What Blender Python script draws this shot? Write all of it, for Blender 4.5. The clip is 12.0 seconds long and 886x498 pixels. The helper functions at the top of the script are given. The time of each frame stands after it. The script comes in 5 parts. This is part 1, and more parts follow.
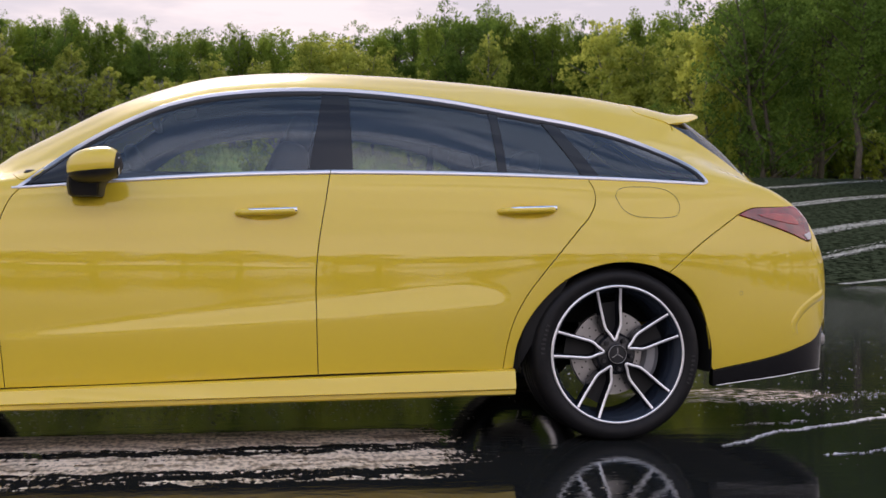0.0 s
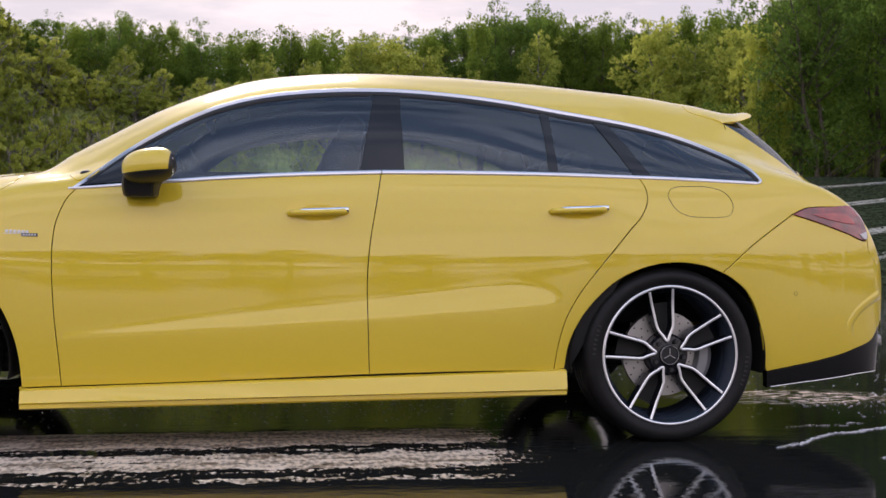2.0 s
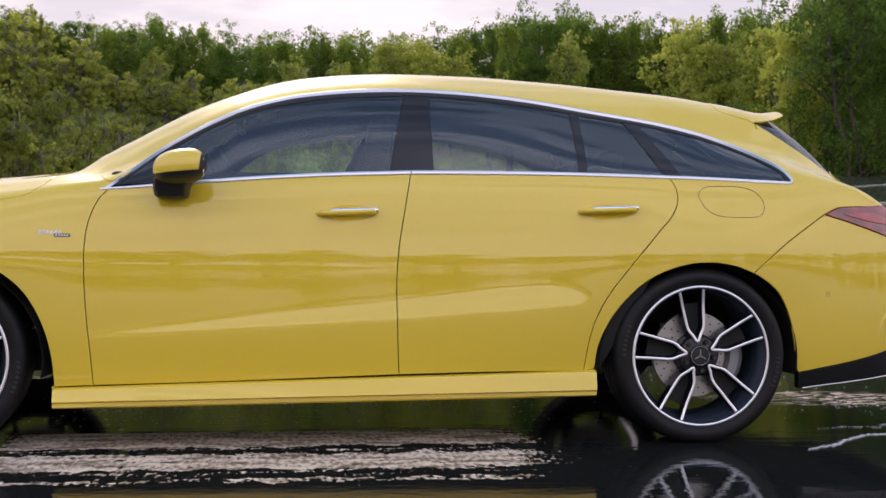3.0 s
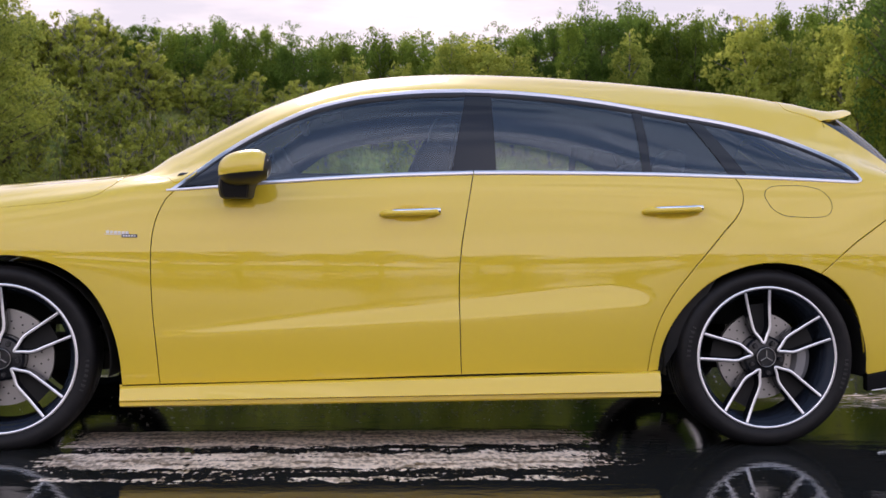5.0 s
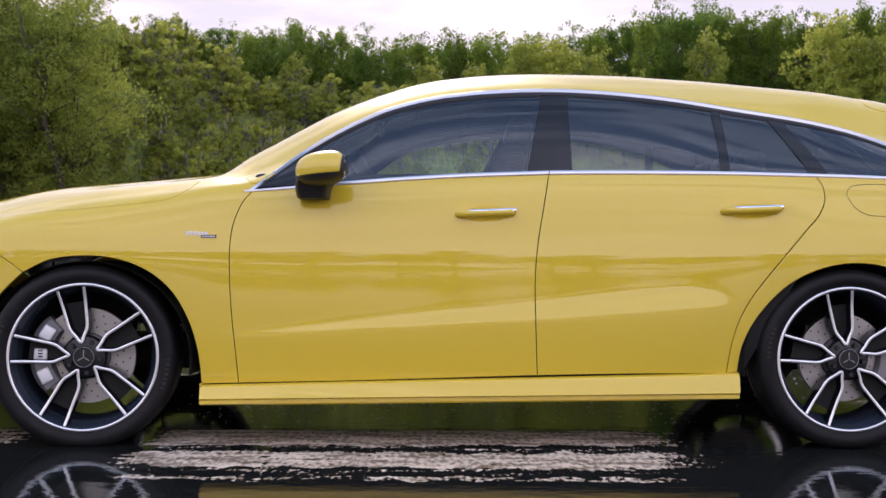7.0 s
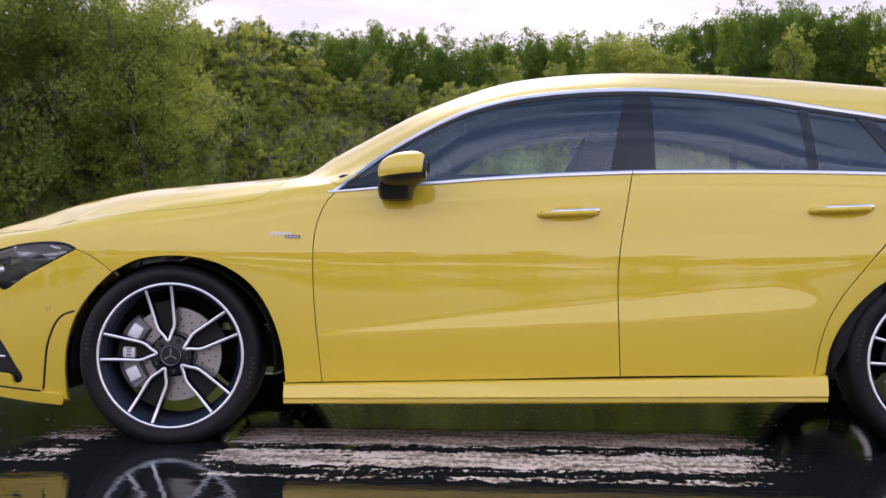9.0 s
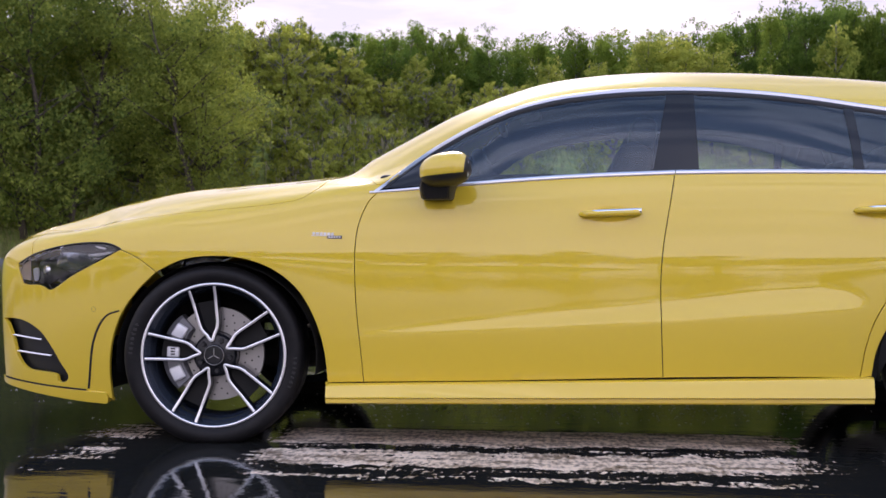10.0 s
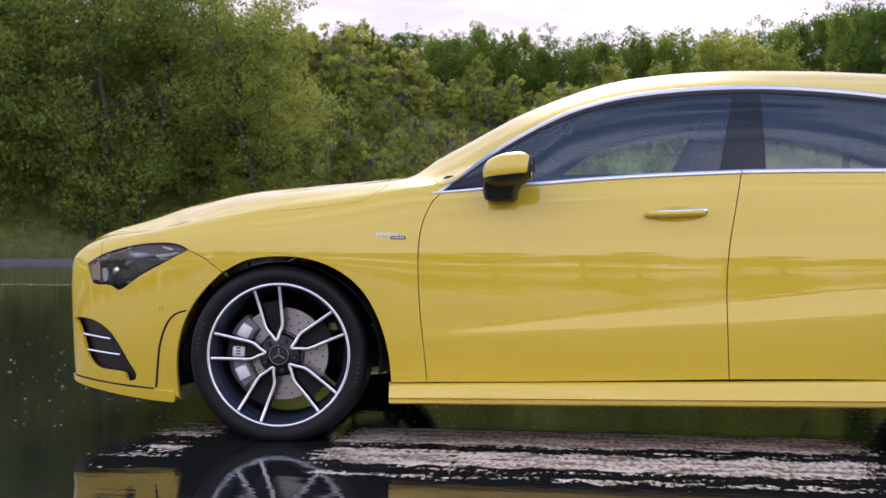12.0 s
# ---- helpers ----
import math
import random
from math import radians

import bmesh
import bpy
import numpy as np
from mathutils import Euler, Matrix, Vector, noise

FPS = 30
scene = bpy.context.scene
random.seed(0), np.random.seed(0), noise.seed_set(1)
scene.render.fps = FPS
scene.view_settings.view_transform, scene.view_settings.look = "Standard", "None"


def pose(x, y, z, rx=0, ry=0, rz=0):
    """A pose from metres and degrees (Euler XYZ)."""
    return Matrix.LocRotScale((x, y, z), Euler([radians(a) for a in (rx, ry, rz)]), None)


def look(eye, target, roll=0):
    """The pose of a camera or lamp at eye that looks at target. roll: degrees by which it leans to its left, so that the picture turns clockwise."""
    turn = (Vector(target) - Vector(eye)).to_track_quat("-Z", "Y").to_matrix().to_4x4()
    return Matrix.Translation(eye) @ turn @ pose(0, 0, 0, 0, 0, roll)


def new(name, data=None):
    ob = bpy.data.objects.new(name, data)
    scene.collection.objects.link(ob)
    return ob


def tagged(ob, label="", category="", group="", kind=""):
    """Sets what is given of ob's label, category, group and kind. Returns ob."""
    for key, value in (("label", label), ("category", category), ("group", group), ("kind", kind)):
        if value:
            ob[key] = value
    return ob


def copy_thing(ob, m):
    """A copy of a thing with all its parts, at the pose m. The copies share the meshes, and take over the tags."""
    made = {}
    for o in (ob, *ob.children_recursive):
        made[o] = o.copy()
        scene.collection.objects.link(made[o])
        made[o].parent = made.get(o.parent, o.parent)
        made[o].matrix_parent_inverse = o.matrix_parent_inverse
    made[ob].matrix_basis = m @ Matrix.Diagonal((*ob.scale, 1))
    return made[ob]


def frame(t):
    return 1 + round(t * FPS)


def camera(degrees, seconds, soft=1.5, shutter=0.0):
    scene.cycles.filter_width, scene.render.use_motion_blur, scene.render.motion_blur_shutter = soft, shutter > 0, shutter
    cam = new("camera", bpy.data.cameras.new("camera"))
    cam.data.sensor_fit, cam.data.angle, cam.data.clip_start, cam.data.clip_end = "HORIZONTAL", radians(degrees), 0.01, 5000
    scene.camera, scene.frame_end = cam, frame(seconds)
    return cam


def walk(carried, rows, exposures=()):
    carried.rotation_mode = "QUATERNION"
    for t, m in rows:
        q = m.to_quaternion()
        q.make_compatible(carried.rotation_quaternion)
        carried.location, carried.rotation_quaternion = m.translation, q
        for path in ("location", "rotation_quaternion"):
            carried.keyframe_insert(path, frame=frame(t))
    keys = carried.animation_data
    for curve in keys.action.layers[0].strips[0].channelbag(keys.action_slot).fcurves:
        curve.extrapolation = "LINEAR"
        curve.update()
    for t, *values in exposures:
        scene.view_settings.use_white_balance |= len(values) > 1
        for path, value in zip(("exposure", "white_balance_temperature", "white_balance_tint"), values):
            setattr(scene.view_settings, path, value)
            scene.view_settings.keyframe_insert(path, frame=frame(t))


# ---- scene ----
cam = camera(40.19, 12.0)
cam.data.dof.use_dof, cam.data.dof.focus_distance, cam.data.dof.aperture_fstop = True, 4.45, 10.0
# seconds, eye x y z, pitch, lean, yaw
ROWS = [
    (0.0, -0.0768, -4.3221, 0.7018, 0.118, -0.184, -10.196),
    (0.5, -0.0776, -4.3219, 0.7018, 0.115, -0.177, -9.726),
    (1.0, -0.0785, -4.3216, 0.7019, 0.111, -0.163, -9.140),
    (1.5, -0.0796, -4.3213, 0.7019, 0.109, -0.187, -8.537),
    (2.0, -0.0807, -4.3209, 0.7019, 0.107, -0.206, -7.838),
    (2.5, -0.0818, -4.3206, 0.7019, 0.105, -0.214, -7.167),
    (3.0, -0.0830, -4.3202, 0.7020, 0.112, -0.202, -6.478),
    (5.0, -0.0878, -4.3188, 0.7021, 0.115, -0.186, -3.587),
    (5.5, -0.0892, -4.3184, 0.7021, 0.111, -0.176, -2.785),
    (6.0, -0.0907, -4.3179, 0.7021, 0.104, -0.175, -1.888),
    (6.5, -0.0921, -4.3175, 0.7022, 0.107, -0.188, -1.024),
    (7.0, -0.0937, -4.3170, 0.7022, 0.113, -0.161, -0.089),
    (9.0, -0.1000, -4.3151, 0.7024, 0.112, -0.194, 3.704),
    (9.5, -0.1016, -4.3146, 0.7024, 0.123, -0.183, 4.671),
    (10.0, -0.1032, -4.3141, 0.7024, 0.123, -0.180, 5.629),
    (10.5, -0.1047, -4.3136, 0.7025, 0.131, -0.197, 6.502),
    (11.0, -0.1060, -4.3132, 0.7025, 0.134, -0.197, 7.323),
    (11.5, -0.1072, -4.3129, 0.7025, 0.133, -0.192, 8.003),
    (12.0, -0.1081, -4.3126, 0.7026, 0.133, -0.182, 8.563),
]
walk(cam, [(t, pose(x, y, z, 90 + pitch, 0, yaw) @ pose(0, 0, 0, 0, 0, -lean)) for t, x, y, z, pitch, lean, yaw in ROWS],
     exposures=[(0.0, 0.92, 6800, 20), (3.0, 1.01, 6700, 20), (6.0, 1.11, 6500, 23), (12.0, 1.19, 6250, 25)])

# ---- world and sun ----
SUN_AZ, SUN_EL = 6.0, 35.0     # degrees to the left of +y, degrees up
DOME = ((0.0, 0.70, 0.0), (0.25, 0.70, 0.05), (0.55, 0.78, 0.30), (0.82, 0.62, 1.1), (1.0, 0.42, 1.4))    # sine of the height, brightness, blueness


def world_sky():
    w = bpy.data.worlds.new("overcast_sky")
    scene.world = w
    w.use_nodes = True
    nt = w.node_tree
    nt.nodes.clear()
    N, L = nt.nodes.new, nt.links.new
    out, bg = N("ShaderNodeOutputWorld"), N("ShaderNodeBackground")
    sky = N("ShaderNodeTexSky")
    sky.sky_type, sky.sun_disc = "NISHITA", False
    sky.sun_elevation, sky.sun_rotation = radians(SUN_EL), radians(-SUN_AZ)
    sky.air_density, sky.dust_density = 1.0, 2.0
    tint = N("ShaderNodeMixRGB")
    tint.blend_type, tint.inputs[0].default_value = "MULTIPLY", 1.0
    tint.inputs[2].default_value = (0.06, 0.06, 0.06, 1)
    L(sky.outputs[0], tint.inputs[1])
    tc, mp = N("ShaderNodeTexCoord"), N("ShaderNodeMapping")
    mp.inputs["Scale"].default_value = (2.0, 2.0, 11.0)
    L(tc.outputs["Generated"], mp.inputs[0])
    nz = N("ShaderNodeTexNoise")
    nz.inputs["Scale"].default_value, nz.inputs["Detail"].default_value, nz.inputs["Roughness"].default_value = 1.7, 6.0, 0.55
    L(mp.outputs[0], nz.inputs["Vector"])
    ramp = N("ShaderNodeValToRGB")
    ramp.color_ramp.elements[0].position, ramp.color_ramp.elements[0].color = 0.44, (0.40, 0.46, 0.58, 1)
    ramp.color_ramp.elements[1].position, ramp.color_ramp.elements[1].color = 0.56, (1.0, 0.93, 0.94, 1)
    L(nz.outputs[0], ramp.inputs[0])
    up, high, veil = N("ShaderNodeSeparateXYZ"), N("ShaderNodeMapRange"), N("ShaderNodeMixRGB")
    L(tc.outputs["Generated"], up.inputs[0])
    L(up.outputs[2], high.inputs[0])
    high.inputs[1].default_value, high.inputs[2].default_value = 0.15, 0.60
    high.inputs[3].default_value, high.inputs[4].default_value = 0.40, 1.0
    veil.inputs[1].default_value = (0.98, 0.91, 0.93, 1)
    L(high.outputs[0], veil.inputs[0])
    L(ramp.outputs[0], veil.inputs[2])
    cover = N("ShaderNodeMixRGB")
    cover.inputs[0].default_value = 0.9
    L(tint.outputs[0], cover.inputs[1])
    L(veil.outputs[0], cover.inputs[2])
    # a pale haze at the horizon, a bright cloud deck half-way up, and bluer, thinner cloud overhead
    sep, dome, lit = N("ShaderNodeSeparateXYZ"), N("ShaderNodeValToRGB"), N("ShaderNodeMixRGB")
    L(tc.outputs["Generated"], sep.inputs[0])
    L(sep.outputs[2], dome.inputs[0])
    dome.color_ramp.interpolation = "EASE"
    els = dome.color_ramp.elements
    for k, (at, v, blue) in enumerate(DOME):
        e = els[k] if k < 2 else els.new(at)
        e.position = at
    for e, (at, v, blue) in zip(sorted(els, key=lambda q: q.position), DOME):
        e.color = (v * (1 - .34 * blue), v * (1 - .14 * blue), v * (1 + .10 * blue), 1)
    lit.blend_type = "MULTIPLY"
    lit.inputs[0].default_value = 1.0
    L(cover.outputs[0], lit.inputs[1])
    L(dome.outputs[0], lit.inputs[2])
    # clouds away from the sun are seen from their sunlit side
    turn, facing = N("ShaderNodeMapRange"), N("ShaderNodeMixRGB")
    turn.interpolation_type = "SMOOTHSTEP"
    turn.inputs[1].default_value, turn.inputs[2].default_value = 0.9, -0.8
    turn.inputs[3].default_value, turn.inputs[4].default_value = 0.78, 1.32
    L(sep.outputs[1], turn.inputs[0])
    facing.blend_type, facing.inputs[0].default_value = "MULTIPLY", 1.0
    L(lit.outputs[0], facing.inputs[1])
    L(turn.outputs[0], facing.inputs[2])
    L(facing.outputs[0], bg.inputs[0])
    bg.inputs[1].default_value = 1.0
    L(bg.outputs[0], out.inputs[0])


world_sky()
sun = new("sun", bpy.data.lights.new("sun", "SUN"))
sun.data.energy, sun.data.angle, sun.data.color = 1.15, radians(16), (1.0, 0.88, 0.70)
sun.matrix_world = look((0, 0, 40), (math.sin(radians(SUN_AZ)), -math.cos(radians(SUN_AZ)), 40 - math.tan(radians(SUN_EL))))

# ---- materials ----


def mat(name, base=(0.5, 0.5, 0.5), rough=0.5, metal=0.0, coat=0.0, spec=0.5, ior=1.5, noise=None, bump=None, vary=0.0):
    """noise: (scale, second colour, contrast); bump: (scale, strength, distance)."""
    m = bpy.data.materials.new(name)
    m.use_nodes = True
    nt = m.node_tree
    N, L = nt.nodes.new, nt.links.new
    b = nt.nodes["Principled BSDF"]
    b.inputs["Base Color"].default_value = (*base, 1)
    b.inputs["Roughness"].default_value, b.inputs["Metallic"].default_value = rough, metal
    b.inputs["Coat Weight"].default_value, b.inputs["Coat Roughness"].default_value = coat, 0.015
    b.inputs["Coat IOR"].default_value = 1.7
    b.inputs["Specular IOR Level"].default_value, b.inputs["IOR"].default_value = spec, ior
    tc = N("ShaderNodeTexCoord")
    if noise:
        n1 = N("ShaderNodeTexNoise")
        n1.inputs["Scale"].default_value, n1.inputs["Detail"].default_value = noise[0], 5
        L(tc.outputs["Object"], n1.inputs["Vector"])
        mr = N("ShaderNodeMapRange")
        mr.inputs[1].default_value, mr.inputs[2].default_value = 0.5 - noise[2], 0.5 + noise[2]
        L(n1.outputs[0], mr.inputs[0])
        mx = N("ShaderNodeMixRGB")
        mx.inputs[1].default_value, mx.inputs[2].default_value = (*base, 1), (*noise[1], 1)
        L(mr.outputs[0], mx.inputs[0])
        src = mx.outputs[0]
        if vary:
            oi, hs, mv = N("ShaderNodeObjectInfo"), N("ShaderNodeHueSaturation"), N("ShaderNodeMapRange")
            mv.inputs[3].default_value, mv.inputs[4].default_value = 1 - vary, 1 + vary
            L(oi.outputs["Random"], mv.inputs[0])
            L(mv.outputs[0], hs.inputs["Value"])
            L(src, hs.inputs["Color"])
            src = hs.outputs[0]
        L(src, b.inputs["Base Color"])
    if bump:
        n2, bp = N("ShaderNodeTexNoise"), N("ShaderNodeBump")
        n2.inputs["Scale"].default_value, n2.inputs["Detail"].default_value = bump[0], 4
        L(tc.outputs["Object"], n2.inputs["Vector"])
        L(n2.outputs[0], bp.inputs["Height"])
        bp.inputs["Strength"].default_value, bp.inputs["Distance"].default_value = bump[1], bump[2]
        L(bp.outputs[0], b.inputs["Normal"])
    return m


def glass_mat(name, tint, ior=1.85):
    """A thin pane: tinted see-through, with the sky in it."""
    m = bpy.data.materials.new(name)
    m.use_nodes = True
    nt = m.node_tree
    nt.nodes.clear()
    N, L = nt.nodes.new, nt.links.new
    out, mx, fr, tr, gl = (N("ShaderNode" + k) for k in ("OutputMaterial", "MixShader", "Fresnel", "BsdfTransparent", "BsdfGlossy"))
    fr.inputs[0].default_value = ior
    tr.inputs[0].default_value = (*tint, 1)
    gl.inputs["Color"].default_value, gl.inputs["Roughness"].default_value = (1, 1, 1, 1), 0.0
    L(fr.outputs[0], mx.inputs[0])
    L(tr.outputs[0], mx.inputs[1])
    L(gl.outputs[0], mx.inputs[2])
    L(mx.outputs[0], out.inputs[0])
    return m


def leaf_mat(name, dark, light, scale=0.35):
    """Leaves that let light through, varied by clump, by leaf and by tree."""
    m = bpy.data.materials.new(name)
    m.use_nodes = True
    nt = m.node_tree
    nt.nodes.clear()
    N, L = nt.nodes.new, nt.links.new
    out, mx, df, tl = (N("ShaderNode" + k) for k in ("OutputMaterial", "MixShader", "BsdfDiffuse", "BsdfTranslucent"))
    tc, nz, geo, oi = N("ShaderNodeTexCoord"), N("ShaderNodeTexNoise"), N("ShaderNodeNewGeometry"), N("ShaderNodeObjectInfo")
    nz.inputs["Scale"].default_value, nz.inputs["Detail"].default_value = scale, 3
    L(tc.outputs["Object"], nz.inputs["Vector"])
    a1, a2, mr, c = N("ShaderNodeMath"), N("ShaderNodeMath"), N("ShaderNodeMapRange"), N("ShaderNodeMixRGB")
    a1.operation = a2.operation = "ADD"
    s1, s2 = N("ShaderNodeMath"), N("ShaderNodeMath")
    s1.operation = s2.operation = "MULTIPLY"
    s1.inputs[1].default_value, s2.inputs[1].default_value = 0.5, 0.45
    L(geo.outputs["Random Per Island"], s1.inputs[0])
    L(oi.outputs["Random"], s2.inputs[0])
    L(nz.outputs[0], a1.inputs[0])
    L(s1.outputs[0], a1.inputs[1])
    L(a1.outputs[0], a2.inputs[0])
    L(s2.outputs[0], a2.inputs[1])
    mr.inputs[1].default_value, mr.inputs[2].default_value = 0.45, 1.45
    L(a2.outputs[0], mr.inputs[0])
    c.inputs[1].default_value, c.inputs[2].default_value = (*dark, 1), (*light, 1)
    L(mr.outputs[0], c.inputs[0])
    L(c.outputs[0], df.inputs[0])
    L(c.outputs[0], tl.inputs[0])
    mx.inputs[0].default_value = 0.58
    L(df.outputs[0], mx.inputs[1])
    L(tl.outputs[0], mx.inputs[2])
    L(mx.outputs[0], out.inputs[0])
    return m


PAINT = mat("yellow_paint", (0.745, 0.53, 0.032), 0.35, spec=0.08, coat=1.0, noise=(900.0, (0.745, 0.54, 0.038), 0.25))
BLACK = mat("black_plastic", (0.012, 0.012, 0.013), 0.45, bump=(400.0, 0.15, 0.001))
GLOSS = mat("gloss_black", (0.006, 0.006, 0.007), 0.22, spec=0.30)
PILLAR = mat("pillar_black", (0.016, 0.015, 0.015), 0.10, spec=0.45)
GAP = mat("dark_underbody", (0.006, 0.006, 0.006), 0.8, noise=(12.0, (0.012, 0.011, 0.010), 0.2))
CHROME = mat("satin_chrome", (0.76, 0.74, 0.76), 0.30, metal=1.0)
MIRROR = mat("bright_chrome", (0.85, 0.85, 0.86), 0.05, metal=1.0)
RUBBER = mat("tyre_rubber", (0.008, 0.008, 0.009), 0.50, spec=0.20, noise=(40.0, (0.013, 0.012, 0.012), 0.2), bump=(220.0, 0.2, 0.001))
MACHINED = mat("machined_alloy", (0.80, 0.80, 0.82), 0.28, metal=0.85)
BARREL = mat("gloss_rim_barrel", (0.030, 0.040, 0.058), 0.16, spec=1.0)
BOWL = mat("lamp_bowl", (0.60, 0.64, 0.72), 0.16, metal=0.9, noise=(9.0, (0.10, 0.11, 0.14), 0.10))
ALLOY = mat("dark_alloy", (0.007, 0.008, 0.011), 0.22, spec=0.4)
DISC = mat("brake_disc", (0.34, 0.33, 0.32), 0.4, metal=0.8, noise=(60.0, (0.36, 0.34, 0.33), 0.2))
CALIPER = mat("silver_caliper", (0.20, 0.20, 0.22), 0.40, metal=0.4)
RING = mat("sensor_ring", (0.30, 0.21, 0.02), 0.4)
PALE_CHROME = mat("pale_chrome", (0.86, 0.90, 0.97), 0.18, metal=1.0, bump=(14.0, 0.25, 0.01))
MARKER = mat("pale_marker_lens", (0.62, 0.50, 0.38), 0.2, coat=0.8)
PALE = mat("pale_silver_enamel", (0.78, 0.78, 0.80), 0.30, metal=0.2)
CLOTH = mat("dark_upholstery", (0.018, 0.019, 0.022), 0.7, bump=(300.0, 0.2, 0.001))
LINING = mat("headliner", (0.010, 0.011, 0.013), 0.9)
RED = mat("red_lens", (0.30, 0.007, 0.012), 0.06, coat=1.0, noise=(14.0, (0.14, 0.004, 0.010), 0.12))
CLEAR_LENS = mat("clear_reflector", (0.55, 0.52, 0.52), 0.15, coat=1.0)
WHITE = mat("white_plastic", (0.75, 0.75, 0.75), 0.3)
BLUE = mat("dark_blue_badge", (0.02, 0.03, 0.07), 0.3)
GLASS_F = glass_mat("front_glass", (0.93, 0.96, 0.95))
GLASS_R = glass_mat("privacy_glass", (0.76, 0.82, 0.84))
GLASS_Q = glass_mat("quarter_glass_tint", (0.40, 0.45, 0.50))
LENS = glass_mat("lamp_cover", (0.93, 0.93, 0.95), 1.6)
# ---- mesh helpers ----


def part(name, data, material, parent, label=""):
    """Links a bmesh or a mesh as one mesh object under a thing or a part."""
    if isinstance(data, bmesh.types.BMesh):
        me = bpy.data.meshes.new(name)
        data.to_mesh(me)
        data.free()
    else:
        me = data
    if not me.materials:
        me.materials.append(material)
    ob = new(name, me)
    if parent:
        ob.parent = parent
    if label:
        ob["label"] = label
    return ob


def mesh_of(name, verts, faces, normals=None, smooth=True):
    me = bpy.data.meshes.new(name)
    me.from_pydata([tuple(v) for v in verts], [], [tuple(f) for f in faces])
    me.validate()
    me.update()
    me.polygons.foreach_set("use_smooth", [smooth] * len(me.polygons))
    if normals is not None:
        me.normals_split_custom_set_from_vertices([tuple(n) for n in normals])
    return me


def catmull(pts, n=12, closed=False):
    """A smooth curve through the points, n steps a span."""
    p = np.array(pts, float)
    k = len(p)
    if k == 2:
        return p[0] + np.linspace(0, 1, n + 1)[:, None] * (p[1] - p[0])
    out = []
    for i in range(k if closed else k - 1):
        a, b = p[i], p[(i + 1) % k]
        a0 = p[i - 1] if closed or i > 0 else 2 * a - b
        b1 = p[(i + 2) % k] if closed or i < k - 2 else 2 * b - a
        d0, d1, d2 = (max(np.linalg.norm(q), 1e-6) ** 0.5 for q in (a - a0, b - a, b1 - b))
        m0 = ((a - a0) / d0 - (b - a0) / (d0 + d1) + (b - a) / d1) * d1
        m1 = ((b - a) / d1 - (b1 - a) / (d1 + d2) + (b1 - b) / d2) * d1
        t = np.linspace(0, 1, n, endpoint=False)[:, None]
        out.append((2 * t**3 - 3 * t**2 + 1) * a + (t**3 - 2 * t**2 + t) * m0 + (-2 * t**3 + 3 * t**2) * b + (t**3 - t**2) * m1)
    if not closed:
        out.append(p[-1:])
    return np.vstack(out)


def table(pairs):
    """A smooth monotone curve through (x, value) pairs, ready for arrays."""
    p = np.array(pairs, float)
    x, y = p[:, 0], p[:, 1]
    h, d = np.diff(x), np.diff(y) / np.diff(x)
    m = np.zeros(len(x))
    m[0], m[-1] = d[0], d[-1]
    for i in range(1, len(x) - 1):
        if d[i - 1] * d[i] > 0:
            w1, w2 = 2 * h[i] + h[i - 1], h[i] + 2 * h[i - 1]
            m[i] = (w1 + w2) / (w1 / d[i - 1] + w2 / d[i])

    def value(q):
        q = np.clip(np.asarray(q, float), x[0], x[-1])
        i = np.clip(np.searchsorted(x, q) - 1, 0, len(x) - 2)
        t = (q - x[i]) / h[i]
        return (2 * t**3 - 3 * t**2 + 1) * y[i] + (t**3 - 2 * t**2 + t) * h[i] * m[i] + (-2 * t**3 + 3 * t**2) * y[i + 1] + (t**3 - t**2) * h[i] * m[i + 1]
    return value


def smooth(t):
    t = np.clip(t, 0, 1)
    return t * t * (3 - 2 * t)


def box(bm, c, size, rot=None, bevel=0.0):
    """A box with rounded edges, added to bm."""
    m = Matrix.Translation(c) @ (rot.to_4x4() if rot else Matrix()) @ Matrix.Diagonal((*size, 1))
    made = bmesh.ops.create_cube(bm, size=1.0, matrix=m)
    if bevel:
        edges = list({e for v in made["verts"] for e in v.link_edges})
        bmesh.ops.bevel(bm, geom=edges, offset=bevel, segments=3, affect="EDGES", profile=0.5)
    return bm


def lathe(profile, steps=64, axis_y=True):
    """A mesh turned about the y axis: profile rows of (radius, y)."""
    verts, faces, k = [], [], len(profile)
    for i in range(steps):
        a = 2 * math.pi * i / steps
        verts += [(r * math.cos(a), y, r * math.sin(a)) for r, y in profile]
    for i in range(steps):
        j = (i + 1) % steps
        for q in range(k - 1):
            faces.append((i * k + q, i * k + q + 1, j * k + q + 1, j * k + q))
    return verts, faces


def tube(path, radii, sides=8):
    """A tapered round tube along a path."""
    verts, faces, p = [], [], np.array(path, float)
    for i, c in enumerate(p):
        d = Vector(p[min(i + 1, len(p) - 1)] - p[max(i - 1, 0)]).normalized()
        u = d.orthogonal().normalized()
        w = d.cross(u)
        for k in range(sides):
            a = 2 * math.pi * k / sides
            verts.append(tuple(Vector(c) + (u * math.cos(a) + w * math.sin(a)) * radii[i]))
    for i in range(len(p) - 1):
        for k in range(sides):
            l = (k + 1) % sides
            faces.append((i * sides + k, i * sides + l, (i + 1) * sides + l, (i + 1) * sides + k))
    faces.append(tuple(range(sides))[::-1])
    faces.append(tuple((len(p) - 1) * sides + k for k in range(sides)))
    return verts, faces


